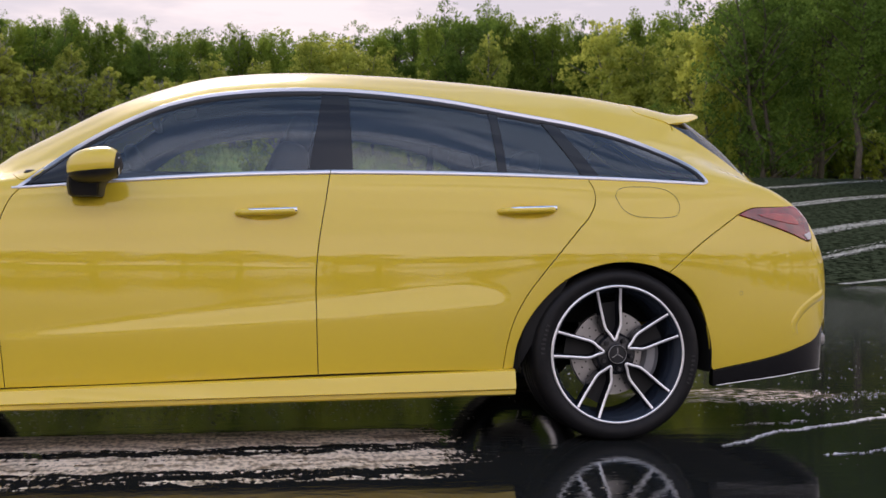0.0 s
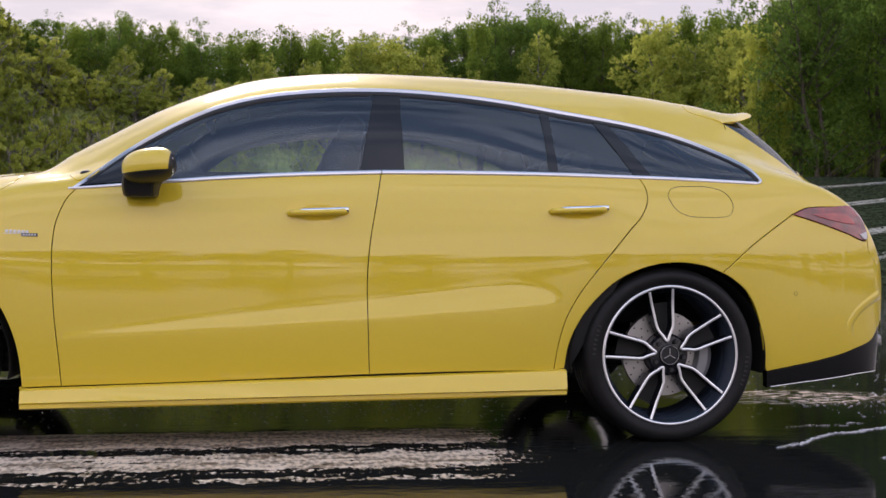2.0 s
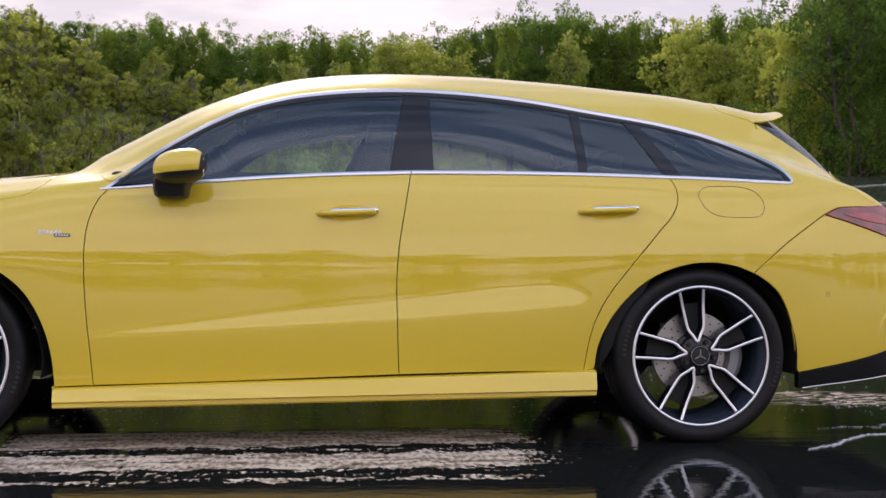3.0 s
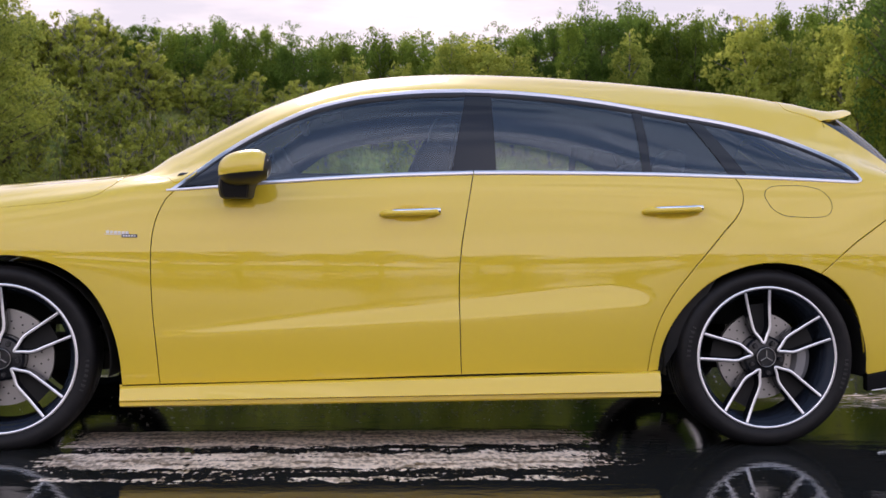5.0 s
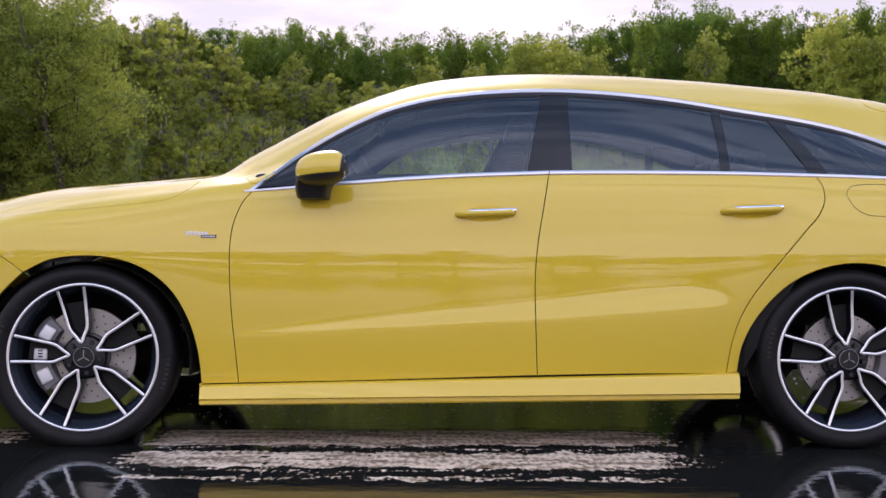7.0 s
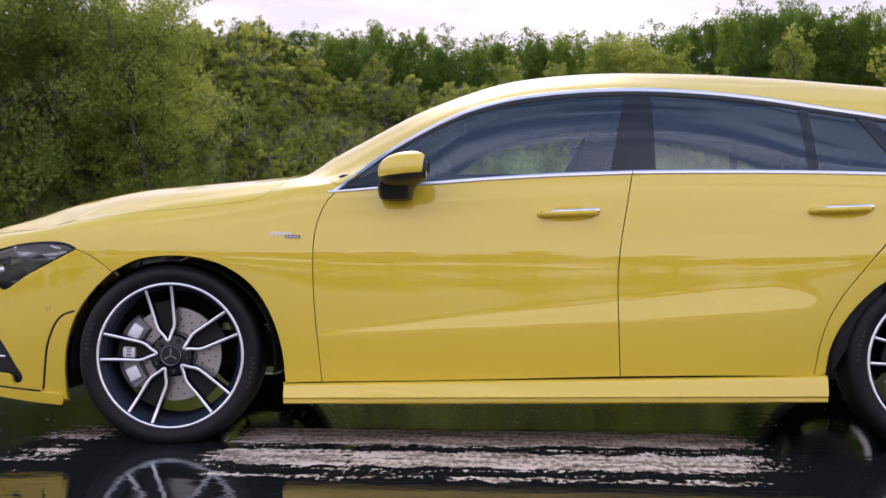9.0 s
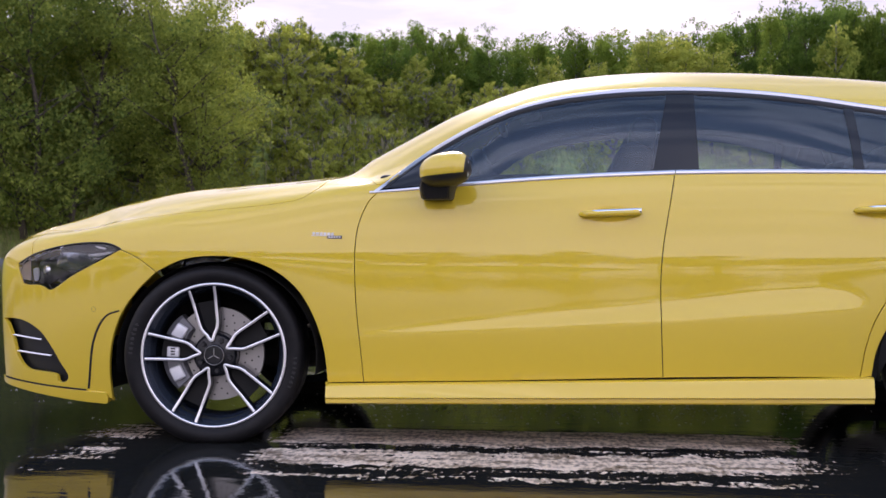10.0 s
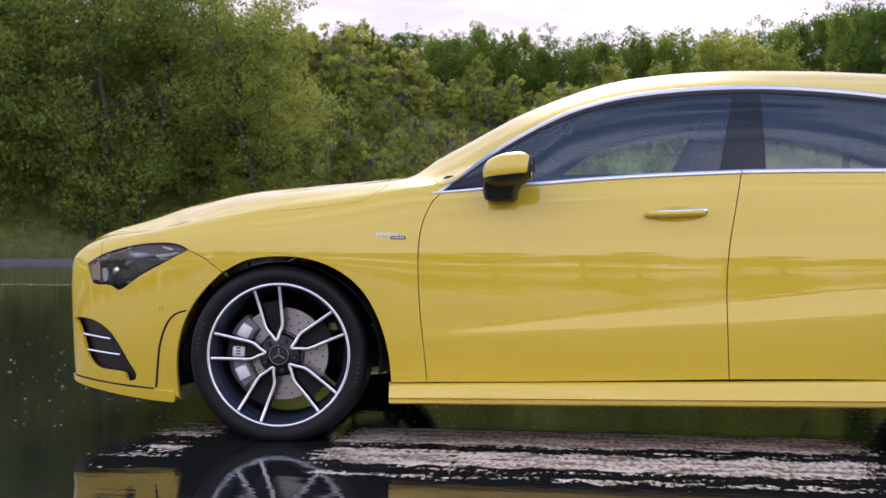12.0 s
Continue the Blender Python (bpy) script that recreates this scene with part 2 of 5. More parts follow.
# ---- the car's skin: a loft of cross-sections along its length; front at -x, near side at y = 0 ----
YC, Z0 = 0.90, 0.12
PLAN = catmull([(-2.365, 0.90), (-2.36, 0.62), (-2.335, 0.38), (-2.295, 0.25), (-2.24, 0.175), (-2.10, 0.095), (-1.90, 0.035), (-1.65, 0.004),
                (-1.3645, -0.008), (-1.0, -0.004), (-0.5, 0.004), (0.3, 0.006), (1.0, 0.0), (1.36, -0.012), (1.7, 0.004), (1.9, 0.03),
                (2.1, 0.075), (2.2, 0.115), (2.27, 0.165), (2.31, 0.22), (2.36, 0.36), (2.39, 0.6), (2.40, 0.90)], 60)
PLAN_S = np.concatenate([[0], np.cumsum(np.linalg.norm(np.diff(PLAN, axis=0), axis=1))])
S_END = PLAN_S[-1]
belt_z = table([(-2.365, .52), (-2.33, .595), (-2.25, .668), (-2.1, .712), (-1.9, .745), (-1.7, .78), (-1.4, .82), (-1.1, .865), (-.9, .905), (-.75, .918),
                (-.4, .946), (0, .970), (.3, .981), (.8, .982), (1.2, .975), (1.6, .962), (1.8, .955), (2.0, .925), (2.1, .88), (2.2, .79), (2.3, .63), (2.36, .52), (2.4, .42)])
rail_z = table([(-2.365, .55), (-2.33, .64), (-2.25, .722), (-2.1, .772), (-1.87, .797), (-1.75, .826), (-1.4, .892), (-1.1, .932), (-.95, .956), (-.8, .985),
                (-.72, 1.022), (-.615, 1.078), (-.51, 1.14), (-.4, 1.194), (-.3, 1.239), (-.19, 1.269), (-.085, 1.289), (.13, 1.310), (.34, 1.314), (.55, 1.304),
                (.77, 1.281), (.98, 1.247), (1.23, 1.210), (1.4, 1.18), (1.6, 1.14), (1.75, 1.10), (1.9, 1.03), (2.0, .98), (2.1, .92), (2.2, .835), (2.3, .67), (2.4, .435)])
crest_z = table([(-2.365, 0.565), (-2.33, 0.67), (-2.26, 0.742), (-2.17, 0.79), (-1.965, 0.853), (-1.84, 0.882), (-1.6, 0.925), (-1.37, 0.947), (-1.13, 0.968), (-1.02, 0.981), (-0.945, 0.992), (-0.847, 1.041), (-0.739, 1.095), (-0.631, 1.1524), (-0.523, 1.209), (-0.414, 1.256), (-0.296, 1.3), (-0.198, 1.328), (-0.085, 1.349), (0.136, 1.369), (0.293, 1.373), (0.569, 1.366), (0.795, 1.35), (1.124, 1.318), (1.375, 1.29), (1.621, 1.247), (1.67, 1.237), (1.768, 1.211), (1.906, 1.131), (2.044, 1.026), (2.145, 0.96), (2.2, 0.885), (2.3, 0.71), (2.36, 0.56), (2.4, 0.45)])
crown_z = table([(-2.4, .01), (-2.1, .016), (-1.7, .010), (-1.2, .010), (-1.0, .016), (-.8, .034), (-.4, .034), (0, .034), (.8, .034), (1.3, .03), (1.8, .03), (2.4, .01)])
rail_in = table([(-2.4, .14), (-1.9, .14), (-1.65, .115), (-1.0, .12), (-.8, .16), (-.4, .20), (0, .215), (1.2, .215), (1.7, .235), (2.1, .20), (2.4, .2)])
crest_in = table([(-2.4, .47), (-2.1, .45), (-1.85, .40), (-1.5, .345), (-1.1, .32), (-.95, .34), (-.3, .36), (1.9, .36), (2.15, .42), (2.4, .47)])
strip_w = table([(-.9, .006), (-.755, .013), (-.55, .026), (-.267, .042), (-.014, .052), (.244, .058), (.60, .068), (.78, .066), (.90, .046), (1.0, .03)])


def softplus(t):
    return np.where(t > 30, t, np.log1p(np.exp(np.minimum(t, 30))))


def side_y(x, z, s=None):
    """How far in the flank lies at that length and height: shoulder, scooped doors, light-catching crease, haunches."""
    y = np.interp(s, PLAN_S, PLAN[:, 1])
    zb = belt_z(x)
    up = np.maximum(z - 0.635, 0)
    y = y + up**2 / (2 * 1.45) + 1.0 * np.maximum(z - (zb - 0.08), 0) ** 2
    y = y + np.maximum(0.635 - z, 0) ** 2 / (2 * 2.4)
    zc = 0.403 + 0.056 * (x + 0.755) + 0.0075 * np.maximum(x + 0.1, 0) ** 2 * 2
    w, d, a = strip_w(x), 0.0040, 0.30 * smooth((x + 0.90) / 0.14) * smooth((0.985 - x) / 0.12)
    e = 0.006 + 0.10 * w    # a crisp lower edge, a softer upper one
    y = y + a * (d * softplus((z - zc) / d) - e * softplus((z - zc - w) / e) - w)
    y = y - 0.018 * np.exp(-((x - 1.40) / 0.36) ** 2 - ((z - 0.70) / 0.15) ** 2) - 0.012 * np.exp(-((x + 1.38) / 0.36) ** 2 - ((z - 0.70) / 0.14) ** 2)
    for hx, hz in ((0.068, 0.833), (1.018, 0.846)):
        y = y + 0.007 * np.exp(-((x - hx) / 0.062) ** 4 - ((z - hz) / 0.028) ** 2)
    return y


def skin(s, q):
    """Places on the skin, for arrays of length along the plan s and girth q (0..3 flank, 4 rail, 5 crest, 6 centre)."""
    s, q = np.atleast_1d(s).astype(float), np.atleast_1d(q).astype(float)
    x = np.interp(s, PLAN_S, PLAN[:, 0])
    zb = belt_z(x)
    zf = Z0 + (zb - Z0) * np.clip(q, 0, 3) / 3
    yf = side_y(x, zf, s)
    yb = side_y(x, zb, s)
    slope = (yb - side_y(x, zb - 0.01, s)) / 0.01
    K = [np.stack([yb, zb], -1), np.stack([yb + rail_in(x) * (YC - yb), rail_z(x)], -1),
         np.stack([yb + crest_in(x) * (YC - yb), crest_z(x)], -1), np.stack([0 * x + YC, crest_z(x) + crown_z(x)], -1)]
    h = [np.linalg.norm(K[i + 1] - K[i], axis=-1)[:, None] + 1e-6 for i in range(3)]
    e = [(K[i + 1] - K[i]) / h[i] for i in range(3)]
    g0 = np.stack([slope, 0 * x + 1], -1)
    g0 = g0 / np.linalg.norm(g0, axis=-1)[:, None]
    G = [g0, (e[0] * h[1] + e[1] * h[0]) / (h[0] + h[1]), (e[1] * h[2] + e[2] * h[1]) / (h[1] + h[2]), np.stack([0 * x + 1, 0 * x], -1)]
    p = np.stack([yf, zf], -1)
    for i in range(3):
        t = np.clip(q - 3 - i, 0, 1)[:, None]
        c = (2 * t**3 - 3 * t**2 + 1) * K[i] + (t**3 - 2 * t**2 + t) * h[i] * G[i] + (-2 * t**3 + 3 * t**2) * K[i + 1] + (t**3 - t**2) * h[i] * G[i + 1]
        p = np.where(((q > 3 + i) & (q <= 4 + i))[:, None] if i < 2 else (q > 5)[:, None], c, p)
    return np.stack([x, p[:, 0], p[:, 1]], -1)


def skin_normal(s, q):
    ds, dq = 0.004, 0.012
    s, q = np.atleast_1d(s).astype(float), np.atleast_1d(q).astype(float)
    a = skin(np.clip(s + ds, 0, S_END), q) - skin(np.clip(s - ds, 0, S_END), q)
    b = skin(s, np.clip(q + dq, 0, 6)) - skin(s, np.clip(q - dq, 0, 6))
    n = np.cross(a, b)
    return n / (np.linalg.norm(n, axis=-1)[:, None] + 1e-12)


def on_skin(pts):
    """Side-view places (x, z) as (s, q)."""
    p = np.atleast_2d(np.array(pts, float))
    s = np.interp(p[:, 0], PLAN[:, 0], PLAN_S)
    lo, hi = np.zeros(len(p)), np.full(len(p), 6.0)
    for _ in range(30):
        mid = (lo + hi) / 2
        below = skin(s, mid)[:, 2] < p[:, 1]
        lo, hi = np.where(below, mid, lo), np.where(below, hi, mid)
    return np.stack([s, (lo + hi) / 2], -1)


def line(*pts, n=10):
    """A smooth side-view line as (s, q)."""
    return on_skin(catmull(pts, n))


def girth(x0, x1, q0, q1, n=40):
    """A line straight in (x, q); x beyond the ends means the middle of the nose or the tail."""
    xs = np.interp(np.array([x0, x1]), PLAN[:, 0], PLAN_S)
    return np.stack([np.linspace(xs[0], xs[1], n), np.linspace(q0, q1, n)], -1)


QS = 0.30    # metres a unit of girth, for even triangles


def inside(p, poly):
    x, y = p[:, 0][:, None], p[:, 1][:, None]
    a, b = poly, np.roll(poly, -1, 0)
    cross = (a[:, 1] > y) != (b[:, 1] > y)
    with np.errstate(divide="ignore", invalid="ignore"):
        xi = a[:, 0] + (y - a[:, 1]) / (b[:, 1] - a[:, 1]) * (b[:, 0] - a[:, 0])
    return (cross & (x < xi)).sum(1) % 2 == 1


def even(poly, step):
    """A closed outline with even steps that keeps its corners."""
    out = []
    for i in range(len(poly)):
        a, b = poly[i], poly[(i + 1) % len(poly)]
        d = np.linalg.norm(b - a)
        if d < 1e-5:
            continue
        k = max(1, int(round(d / step)))
        out += [a + (b - a) * j / k for j in range(k)]
    keep = [out[0]]
    for v in out[1:]:
        if np.linalg.norm(v - keep[-1]) > step * 0.3:
            keep.append(v)
    if np.linalg.norm(keep[0] - keep[-1]) < step * 0.3:
        keep.pop()
    return np.array(keep)


def shrink(poly, d):
    """An outline moved inwards by d."""
    area = 0.5 * np.sum(poly[:, 0] * np.roll(poly[:, 1], -1) - np.roll(poly[:, 0], -1) * poly[:, 1])
    e = np.roll(poly, -1, 0) - np.roll(poly, 1, 0)
    e = e / (np.linalg.norm(e, axis=1)[:, None] + 1e-12)
    n = np.stack([-e[:, 1], e[:, 0]], -1) * (1 if area > 0 else -1)
    return poly + n * d


from mathutils import geometry as geo2d


def panel_mesh(name, outline, gap=0.0016, depth=0.012, sink=0.0, step=0.022, holes=(), far=False, both=False, rim=True):
    """A panel of the skin within an outline of (s, q): its face, sunk below the skin by sink, and edges turned in by depth."""
    k = np.array([1, QS])
    outer = shrink(even(np.vstack(outline) * k, 0.010), gap)
    inner = [shrink(even(np.vstack(h) * k, 0.008), -gap) for h in holes]
    loops = [outer] + inner
    pts, edges = [], []
    for lp in loops:
        o = len(pts)
        pts += list(lp)
        edges += [(o + i, o + (i + 1) % len(lp)) for i in range(len(lp))]
    rims = len(pts)
    if rim:
        for lp, sgn in zip(loops, [1] + [-1] * len(inner)):
            ring = shrink(lp, 0.0028 * sgn)
            ok = inside(ring, outer)
            for h in inner:
                ok &= ~inside(ring, h)
            pts += list(ring[ok])
    lo, hi = outer.min(0), outer.max(0)
    gx, gy = np.meshgrid(np.arange(lo[0] + step / 2, hi[0], step), np.arange(lo[1] + step / 2, hi[1], step * 0.8))
    gx[::2] += step / 2
    g = np.stack([gx.ravel(), gy.ravel()], -1)
    ok = inside(g, outer)
    for h in inner:
        ok &= ~inside(g, h)
    g = g[ok]
    allb = np.vstack(loops)
    near = np.array([np.min(np.sum((allb - v) ** 2, 1)) for v in g]) if len(g) else np.zeros(0)
    pts += list(g[near > (0.5 * step) ** 2]) if len(g) else []
    v2, _, f2, *_ = geo2d.delaunay_2d_cdt([Vector(p) for p in pts], edges, [], 0, 1e-5)
    v2 = np.array([(v.x, v.y) for v in v2])
    tri = np.array([f for f in f2 if len(f) == 3])
    c = v2[tri].mean(1)
    ok = inside(c, outer)
    for h in inner:
        ok &= ~inside(c, h)
    tri = tri[ok]
    s, q = np.clip(v2[:, 0], 0, S_END), np.clip(v2[:, 1] / QS, 0, 6)
    P, Nn = skin(s, q), skin_normal(s, q)
    P = P - Nn * sink
    count = {}
    for t in tri:
        for a, b in ((t[0], t[1]), (t[1], t[2]), (t[2], t[0])):
            count[(a, b)] = count.get((a, b), 0) + 1
    border = [e for e in count if (e[1], e[0]) not in count]
    a3 = P[tri]
    fn = np.cross(a3[:, 1] - a3[:, 0], a3[:, 2] - a3[:, 0])
    flip = np.sum(fn * Nn[tri[:, 0]]) < 0
    Nf = Nn.copy()
    verts, norms = list(P), list(Nf)
    faces = [tuple(t[::-1]) if flip else tuple(t) for t in tri]
    if depth:
        outs = {}
        for a, b in border:
            d = np.cross(P[b] - P[a], Nn[a]) * (-1 if flip else 1)
            d = d / (np.linalg.norm(d) + 1e-12)
            for i in (a, b):
                outs[i] = outs.get(i, 0) + d
        top, low = {}, {}
        for i, d in outs.items():
            d = d / (np.linalg.norm(d) + 1e-12)
            if rim:
                t = Nn[i] + 0.8 * d
                norms[i] = t / np.linalg.norm(t)
            top[i], low[i] = len(verts), len(verts) + 1
            verts += [P[i], P[i] - Nn[i] * depth]
            norms += [d, d]
        for a, b in border:
            f = (top[b], top[a], low[a], low[b])
            faces.append(f[::-1] if flip else f)
    verts, norms = np.array(verts), np.array(norms)
    if both or far:
        mv, mn = verts * [1, -1, 1] + [0, 2 * YC, 0], norms * [1, -1, 1]
        if far:
            return mesh_of(name, mv, [f[::-1] for f in faces], mn)
        o = len(verts)
        return mesh_of(name, np.vstack([verts, mv]), faces + [tuple(i + o for i in f[::-1]) for f in faces], np.vstack([norms, mn]))
    return mesh_of(name, verts, faces, norms)


def ribbon_mesh(name, path, width, raised=0.004, far=False, base=0.001):
    """A rounded strip of trim along a line of (s, q) on the skin, width to its inner side."""
    k = np.array([1, QS])
    p = path * k
    e = np.gradient(p, axis=0)
    e = e / (np.linalg.norm(e, axis=1)[:, None] + 1e-12)
    n = np.stack([-e[:, 1], e[:, 0]], -1)
    w = np.broadcast_to(width, (len(p),))[:, None]
    rows, norms = [], []
    prof = [(0, -0.004, 0.6), (0.0, 0.6, 0.7), (0.2, 1.0, 0.3), (0.8, 1.0, -0.3), (1.0, 0.6, -0.7), (1.0, -0.004, -0.6)]
    verts, vn = [], []
    for fr, up, lean in prof:
        c = p + n * w * fr
        s, q = np.clip(c[:, 0], 0, S_END), np.clip(c[:, 1] / QS, 0, 6)
        N3, P3 = skin_normal(s, q), skin(s, q)
        P3 = P3 + N3 * (base + (up * raised if up > 0 else -0.008))
        rows.append(P3)
    across = rows[-2] - rows[1]
    across = across / (np.linalg.norm(across, axis=1)[:, None] + 1e-12)
    for (fr, up, lean), P3 in zip(prof, rows):
        t = N3 - across * lean
        verts.append(P3)
        vn.append(t / np.linalg.norm(t, axis=1)[:, None])
    V, VN = np.stack(verts, 1).reshape(-1, 3), np.stack(vn, 1).reshape(-1, 3)
    m = len(prof)
    faces = [(i * m + j, i * m + j + 1, (i + 1) * m + j + 1, (i + 1) * m + j) for i in range(len(p) - 1) for j in range(m - 1)]
    a, b, c = V[faces[2][0]], V[faces[2][1]], V[faces[2][2]]
    if np.dot(np.cross(b - a, c - a), VN[faces[2][0]]) < 0:
        faces = [f[::-1] for f in faces]
    if far:
        V, VN, faces = V * [1, -1, 1] + [0, 2 * YC, 0], VN * [1, -1, 1], [f[::-1] for f in faces]
    return mesh_of(name, V, faces, VN)


def both_sides(name, material, parent, label, *outline, **opts):
    """The same panel on the near and the far side, as two parts; returns them."""
    near = panel_mesh(name, outline, **opts)
    return [part(name, near, material, parent, label), part(name, panel_mesh(name, outline, far=True, **{**opts, "step": max(opts.get("step", 0.022), 0.022)}), material, parent, label)]


car = tagged(new("car"), "bright yellow estate car with dark tinted windows on wet asphalt", "car")

# outlines shared by neighbouring panels, in side view
HOOD = [(-2.09, .778), (-1.95, .782), (-1.815, .793), (-1.716, .813), (-1.495, .841), (-1.367, .852), (-1.138, .876), (-1.05, .895), (-1.005, .930), (-.975, .975)]
DOOR_F = [(-.775, .912), (-.800, .884), (-.825, .832), (-.839, .785), (-.847, .72), (-.848, .629), (-.842, .489), (-.829, .348), (-.819, .228)]
SPLIT = [(.295, .986), (.273, .855), (.253, .733), (.243, .612), (.244, .47), (.248, .348), (.252, .259)]
DOOR_R = [(1.252, .978), (1.274, .936), (1.276, .884), (1.251, .831), (1.208, .782), (1.143, .704), (1.078, .624), (1.014, .537), (.971, .454), (.946, .371), (.929, .267)]
SILL = [(-.960, .224), (-.819, .228), (-.384, .238), (.252, .259), (.929, .271), (.97, .273)]
BELT = [(-.800, .914), (-.698, .921), (-.391, .946), (-.187, .960), (.018, .971), (.295, .981), (.533, .983), (.946, .981), (1.252, .974), (1.406, .970), (1.60, .963), (1.715, .959)]
ARCH_R = [(.970, .273), (.984, .362), (1.02, .444), (1.073, .517), (1.159, .596), (1.267, .646), (1.377, .663), (1.487, .650), (1.587, .610), (1.655, .557), (1.700, .482), (1.729, .375), (1.748, .262)]
ARCH_F = [(-1.771, .140), (-1.774, .270), (-1.758, .375), (-1.720, .470), (-1.656, .555), (-1.575, .630), (-1.483, .669), (-1.354, .683), (-1.247, .672), (-1.141, .631), (-1.056, .560), (-.997, .458), (-.964, .345), (-.950, .182)]
DLO = [(-.790, .917), (-.752, .946), (-.702, .992), (-.607, 1.070), (-.504, 1.135), (-.401, 1.190), (-.296, 1.235), (-.191, 1.266), (-.085, 1.287), (.128, 1.308), (.341, 1.312),
       (.555, 1.301), (.769, 1.278), (.983, 1.244), (1.226, 1.204), (1.329, 1.183), (1.44, 1.155), (1.549, 1.115), (1.648, 1.066), (1.702, 1.027), (1.730, .990), (1.738, .969), (1.715, .959)]
LAMP_F = [(-1.723, .706), (-1.754, .721), (-1.797, .729), (-1.893, .727), (-1.993, .712), (-2.100, .683), (-2.166, .650), (-2.156, .606), (-2.142, .578), (-2.071, .573), (-2.045, .567), (-2.018, .554), (-1.916, .611), (-1.795, .670)]
LAMP_R = [(1.852, .845), (1.913, .870), (1.96, .875), (2.017, .877), (2.125, .880), (2.170, .841), (2.192, .785), (2.196, .759), (2.178, .747), (2.091, .775), (1.961, .815)]
SEAM_F = [(-1.723, .706), (-1.657, .677), (-1.582, .624)]
SEAM_R = [(1.558, .6245), (1.687, .733), (1.78, .797), (1.852, .845)]


def build_skin():
    fender = [line(*HOOD), girth(-.985, -.865, 5.2, 5.25, 8), line((-.85, 1.062), (-.82, 1.041), (-.735, .962)), line((-.735, .962), (-.752, .946), (-.790, .917)), line((-.790, .917), (-.775, .912)), line(*DOOR_F), line((-.819, .228), (-.960, .224)),
              line(*[p for p in ARCH_F if p[0] > -1.57][::-1], SEAM_F[-1]), line(*SEAM_F[::-1]), line(*LAMP_F[:6]),
              line((-2.100, .683), (-2.105, .73)), line((-2.105, .73), (-2.09, .778))]
    both_sides("front_fender", PAINT, car, "", *fender)
    both_sides("front_door", PAINT, car, "", line(*DOOR_F), line((-.819, .228), (-.384, .238), (.252, .259)), line(*SPLIT[::-1]), line(*[p for p in BELT if p[0] < .3][::-1]), line((-.800, .914), (-.775, .912)), step=0.011)
    both_sides("rear_door", PAINT, car, "", line(*SPLIT), line((.252, .259), (.6, .266), (.929, .267)), line(*DOOR_R[::-1]), line(*[p for p in BELT if .29 < p[0] < 1.26][::-1]), step=0.011)
    # roof, pillars and rear quarters in one pressing
    shell = [line((-.735, .962), *DLO[2:]), line(*[p for p in BELT if p[0] > 1.25][::-1]), line(*DOOR_R), line((.929, .267), (.970, .273)), line(*[p for p in ARCH_R if p[0] < 1.5], SEAM_R[0]),
             line(*SEAM_R), line(*LAMP_R[:5]), line((2.125, .880), (2.085, .925)),
             line((2.085, .925), (1.995, 1.008)), line((1.995, 1.008), (1.912, 1.071), (1.796, 1.148), (1.694, 1.216)), girth(1.694, 1.694, 4.62, 6), girth(1.694, -.30, 6, 6, 120), girth(-.30, -.34, 6, 5.6),
             girth(-.34, -.38, 5.6, 5.25, 10), girth(-.38, -.865, 5.25, 5.25, 60), line((-.85, 1.062), (-.82, 1.041), (-.735, .962))]
    part("body_shell", panel_mesh("body_shell", shell, both=True), PAINT, car)
    part("headliner", panel_mesh("headliner", shell[:1] + [girth(1.71, 1.69, 3.1, 4.6)] + [girth(1.694, 1.694, 4.72, 6), girth(1.694, -.30, 6, 6, 120), girth(-.30, -.38, 6, 5.2), girth(-.38, -.79, 5.2, 4.4)],
                                 both=True, sink=0.032, depth=0.012, rim=False, gap=-0.010), LINING, car, "dark grey fabric lining")
    both_sides("pillar_foot", PAINT, car, "", line((-.86, 1.040), (-.83, 1.015), (-.788, .955), (-.752, .947), (-.700, .985), (-.745, 1.010), (-.81, 1.055), (-.84, 1.078), (-.86, 1.040), n=4), sink=-.0012, depth=0, gap=0.0, step=.012, rim=False)
    both_sides("pillar_gusset", PAINT, car, "", line((-.81, .968), (-.768, .944), (-.724, .9745), (-.704, .996), (-.735, 1.002), (-.79, .995), (-.81, .968), n=4), sink=-.003, depth=.003, gap=0.0, step=.012, rim=False)
    both_sides("pillar_base", PAINT, car, "", *[line((-.80, .930), (-.775, .928), (-.735, .9585), (-.70, .996), (-.66, 1.05)), line((-.66, 1.05), (-.76, 1.10)), girth(-.78, -.90, 5.3, 5.3), line((-.90, 1.02), (-.80, .930))], sink=.0022, depth=.01, rim=False)
    hood = [line(*HOOD), girth(-.985, -1.06, 5.2, 6), girth(-1.06, -2.11, 6, 6, 60), girth(-2.11, -2.09, 6, 4.0)]
    part("bonnet", panel_mesh("bonnet", hood, both=True, gap=0.003), PAINT, car)
    screen = [girth(-.98, -.865, 5.2, 5.25, 8), girth(-.865, -.38, 5.25, 5.25, 60), girth(-.38, -.34, 5.25, 5.6, 10), girth(-.34, -.30, 5.6, 6), girth(-.30, -1.05, 6, 6, 60), girth(-1.05, -.98, 6, 5.2)]
    part("windscreen", panel_mesh("windscreen", screen, both=True, depth=0.004), GLASS_F, car, "clear laminated glass")
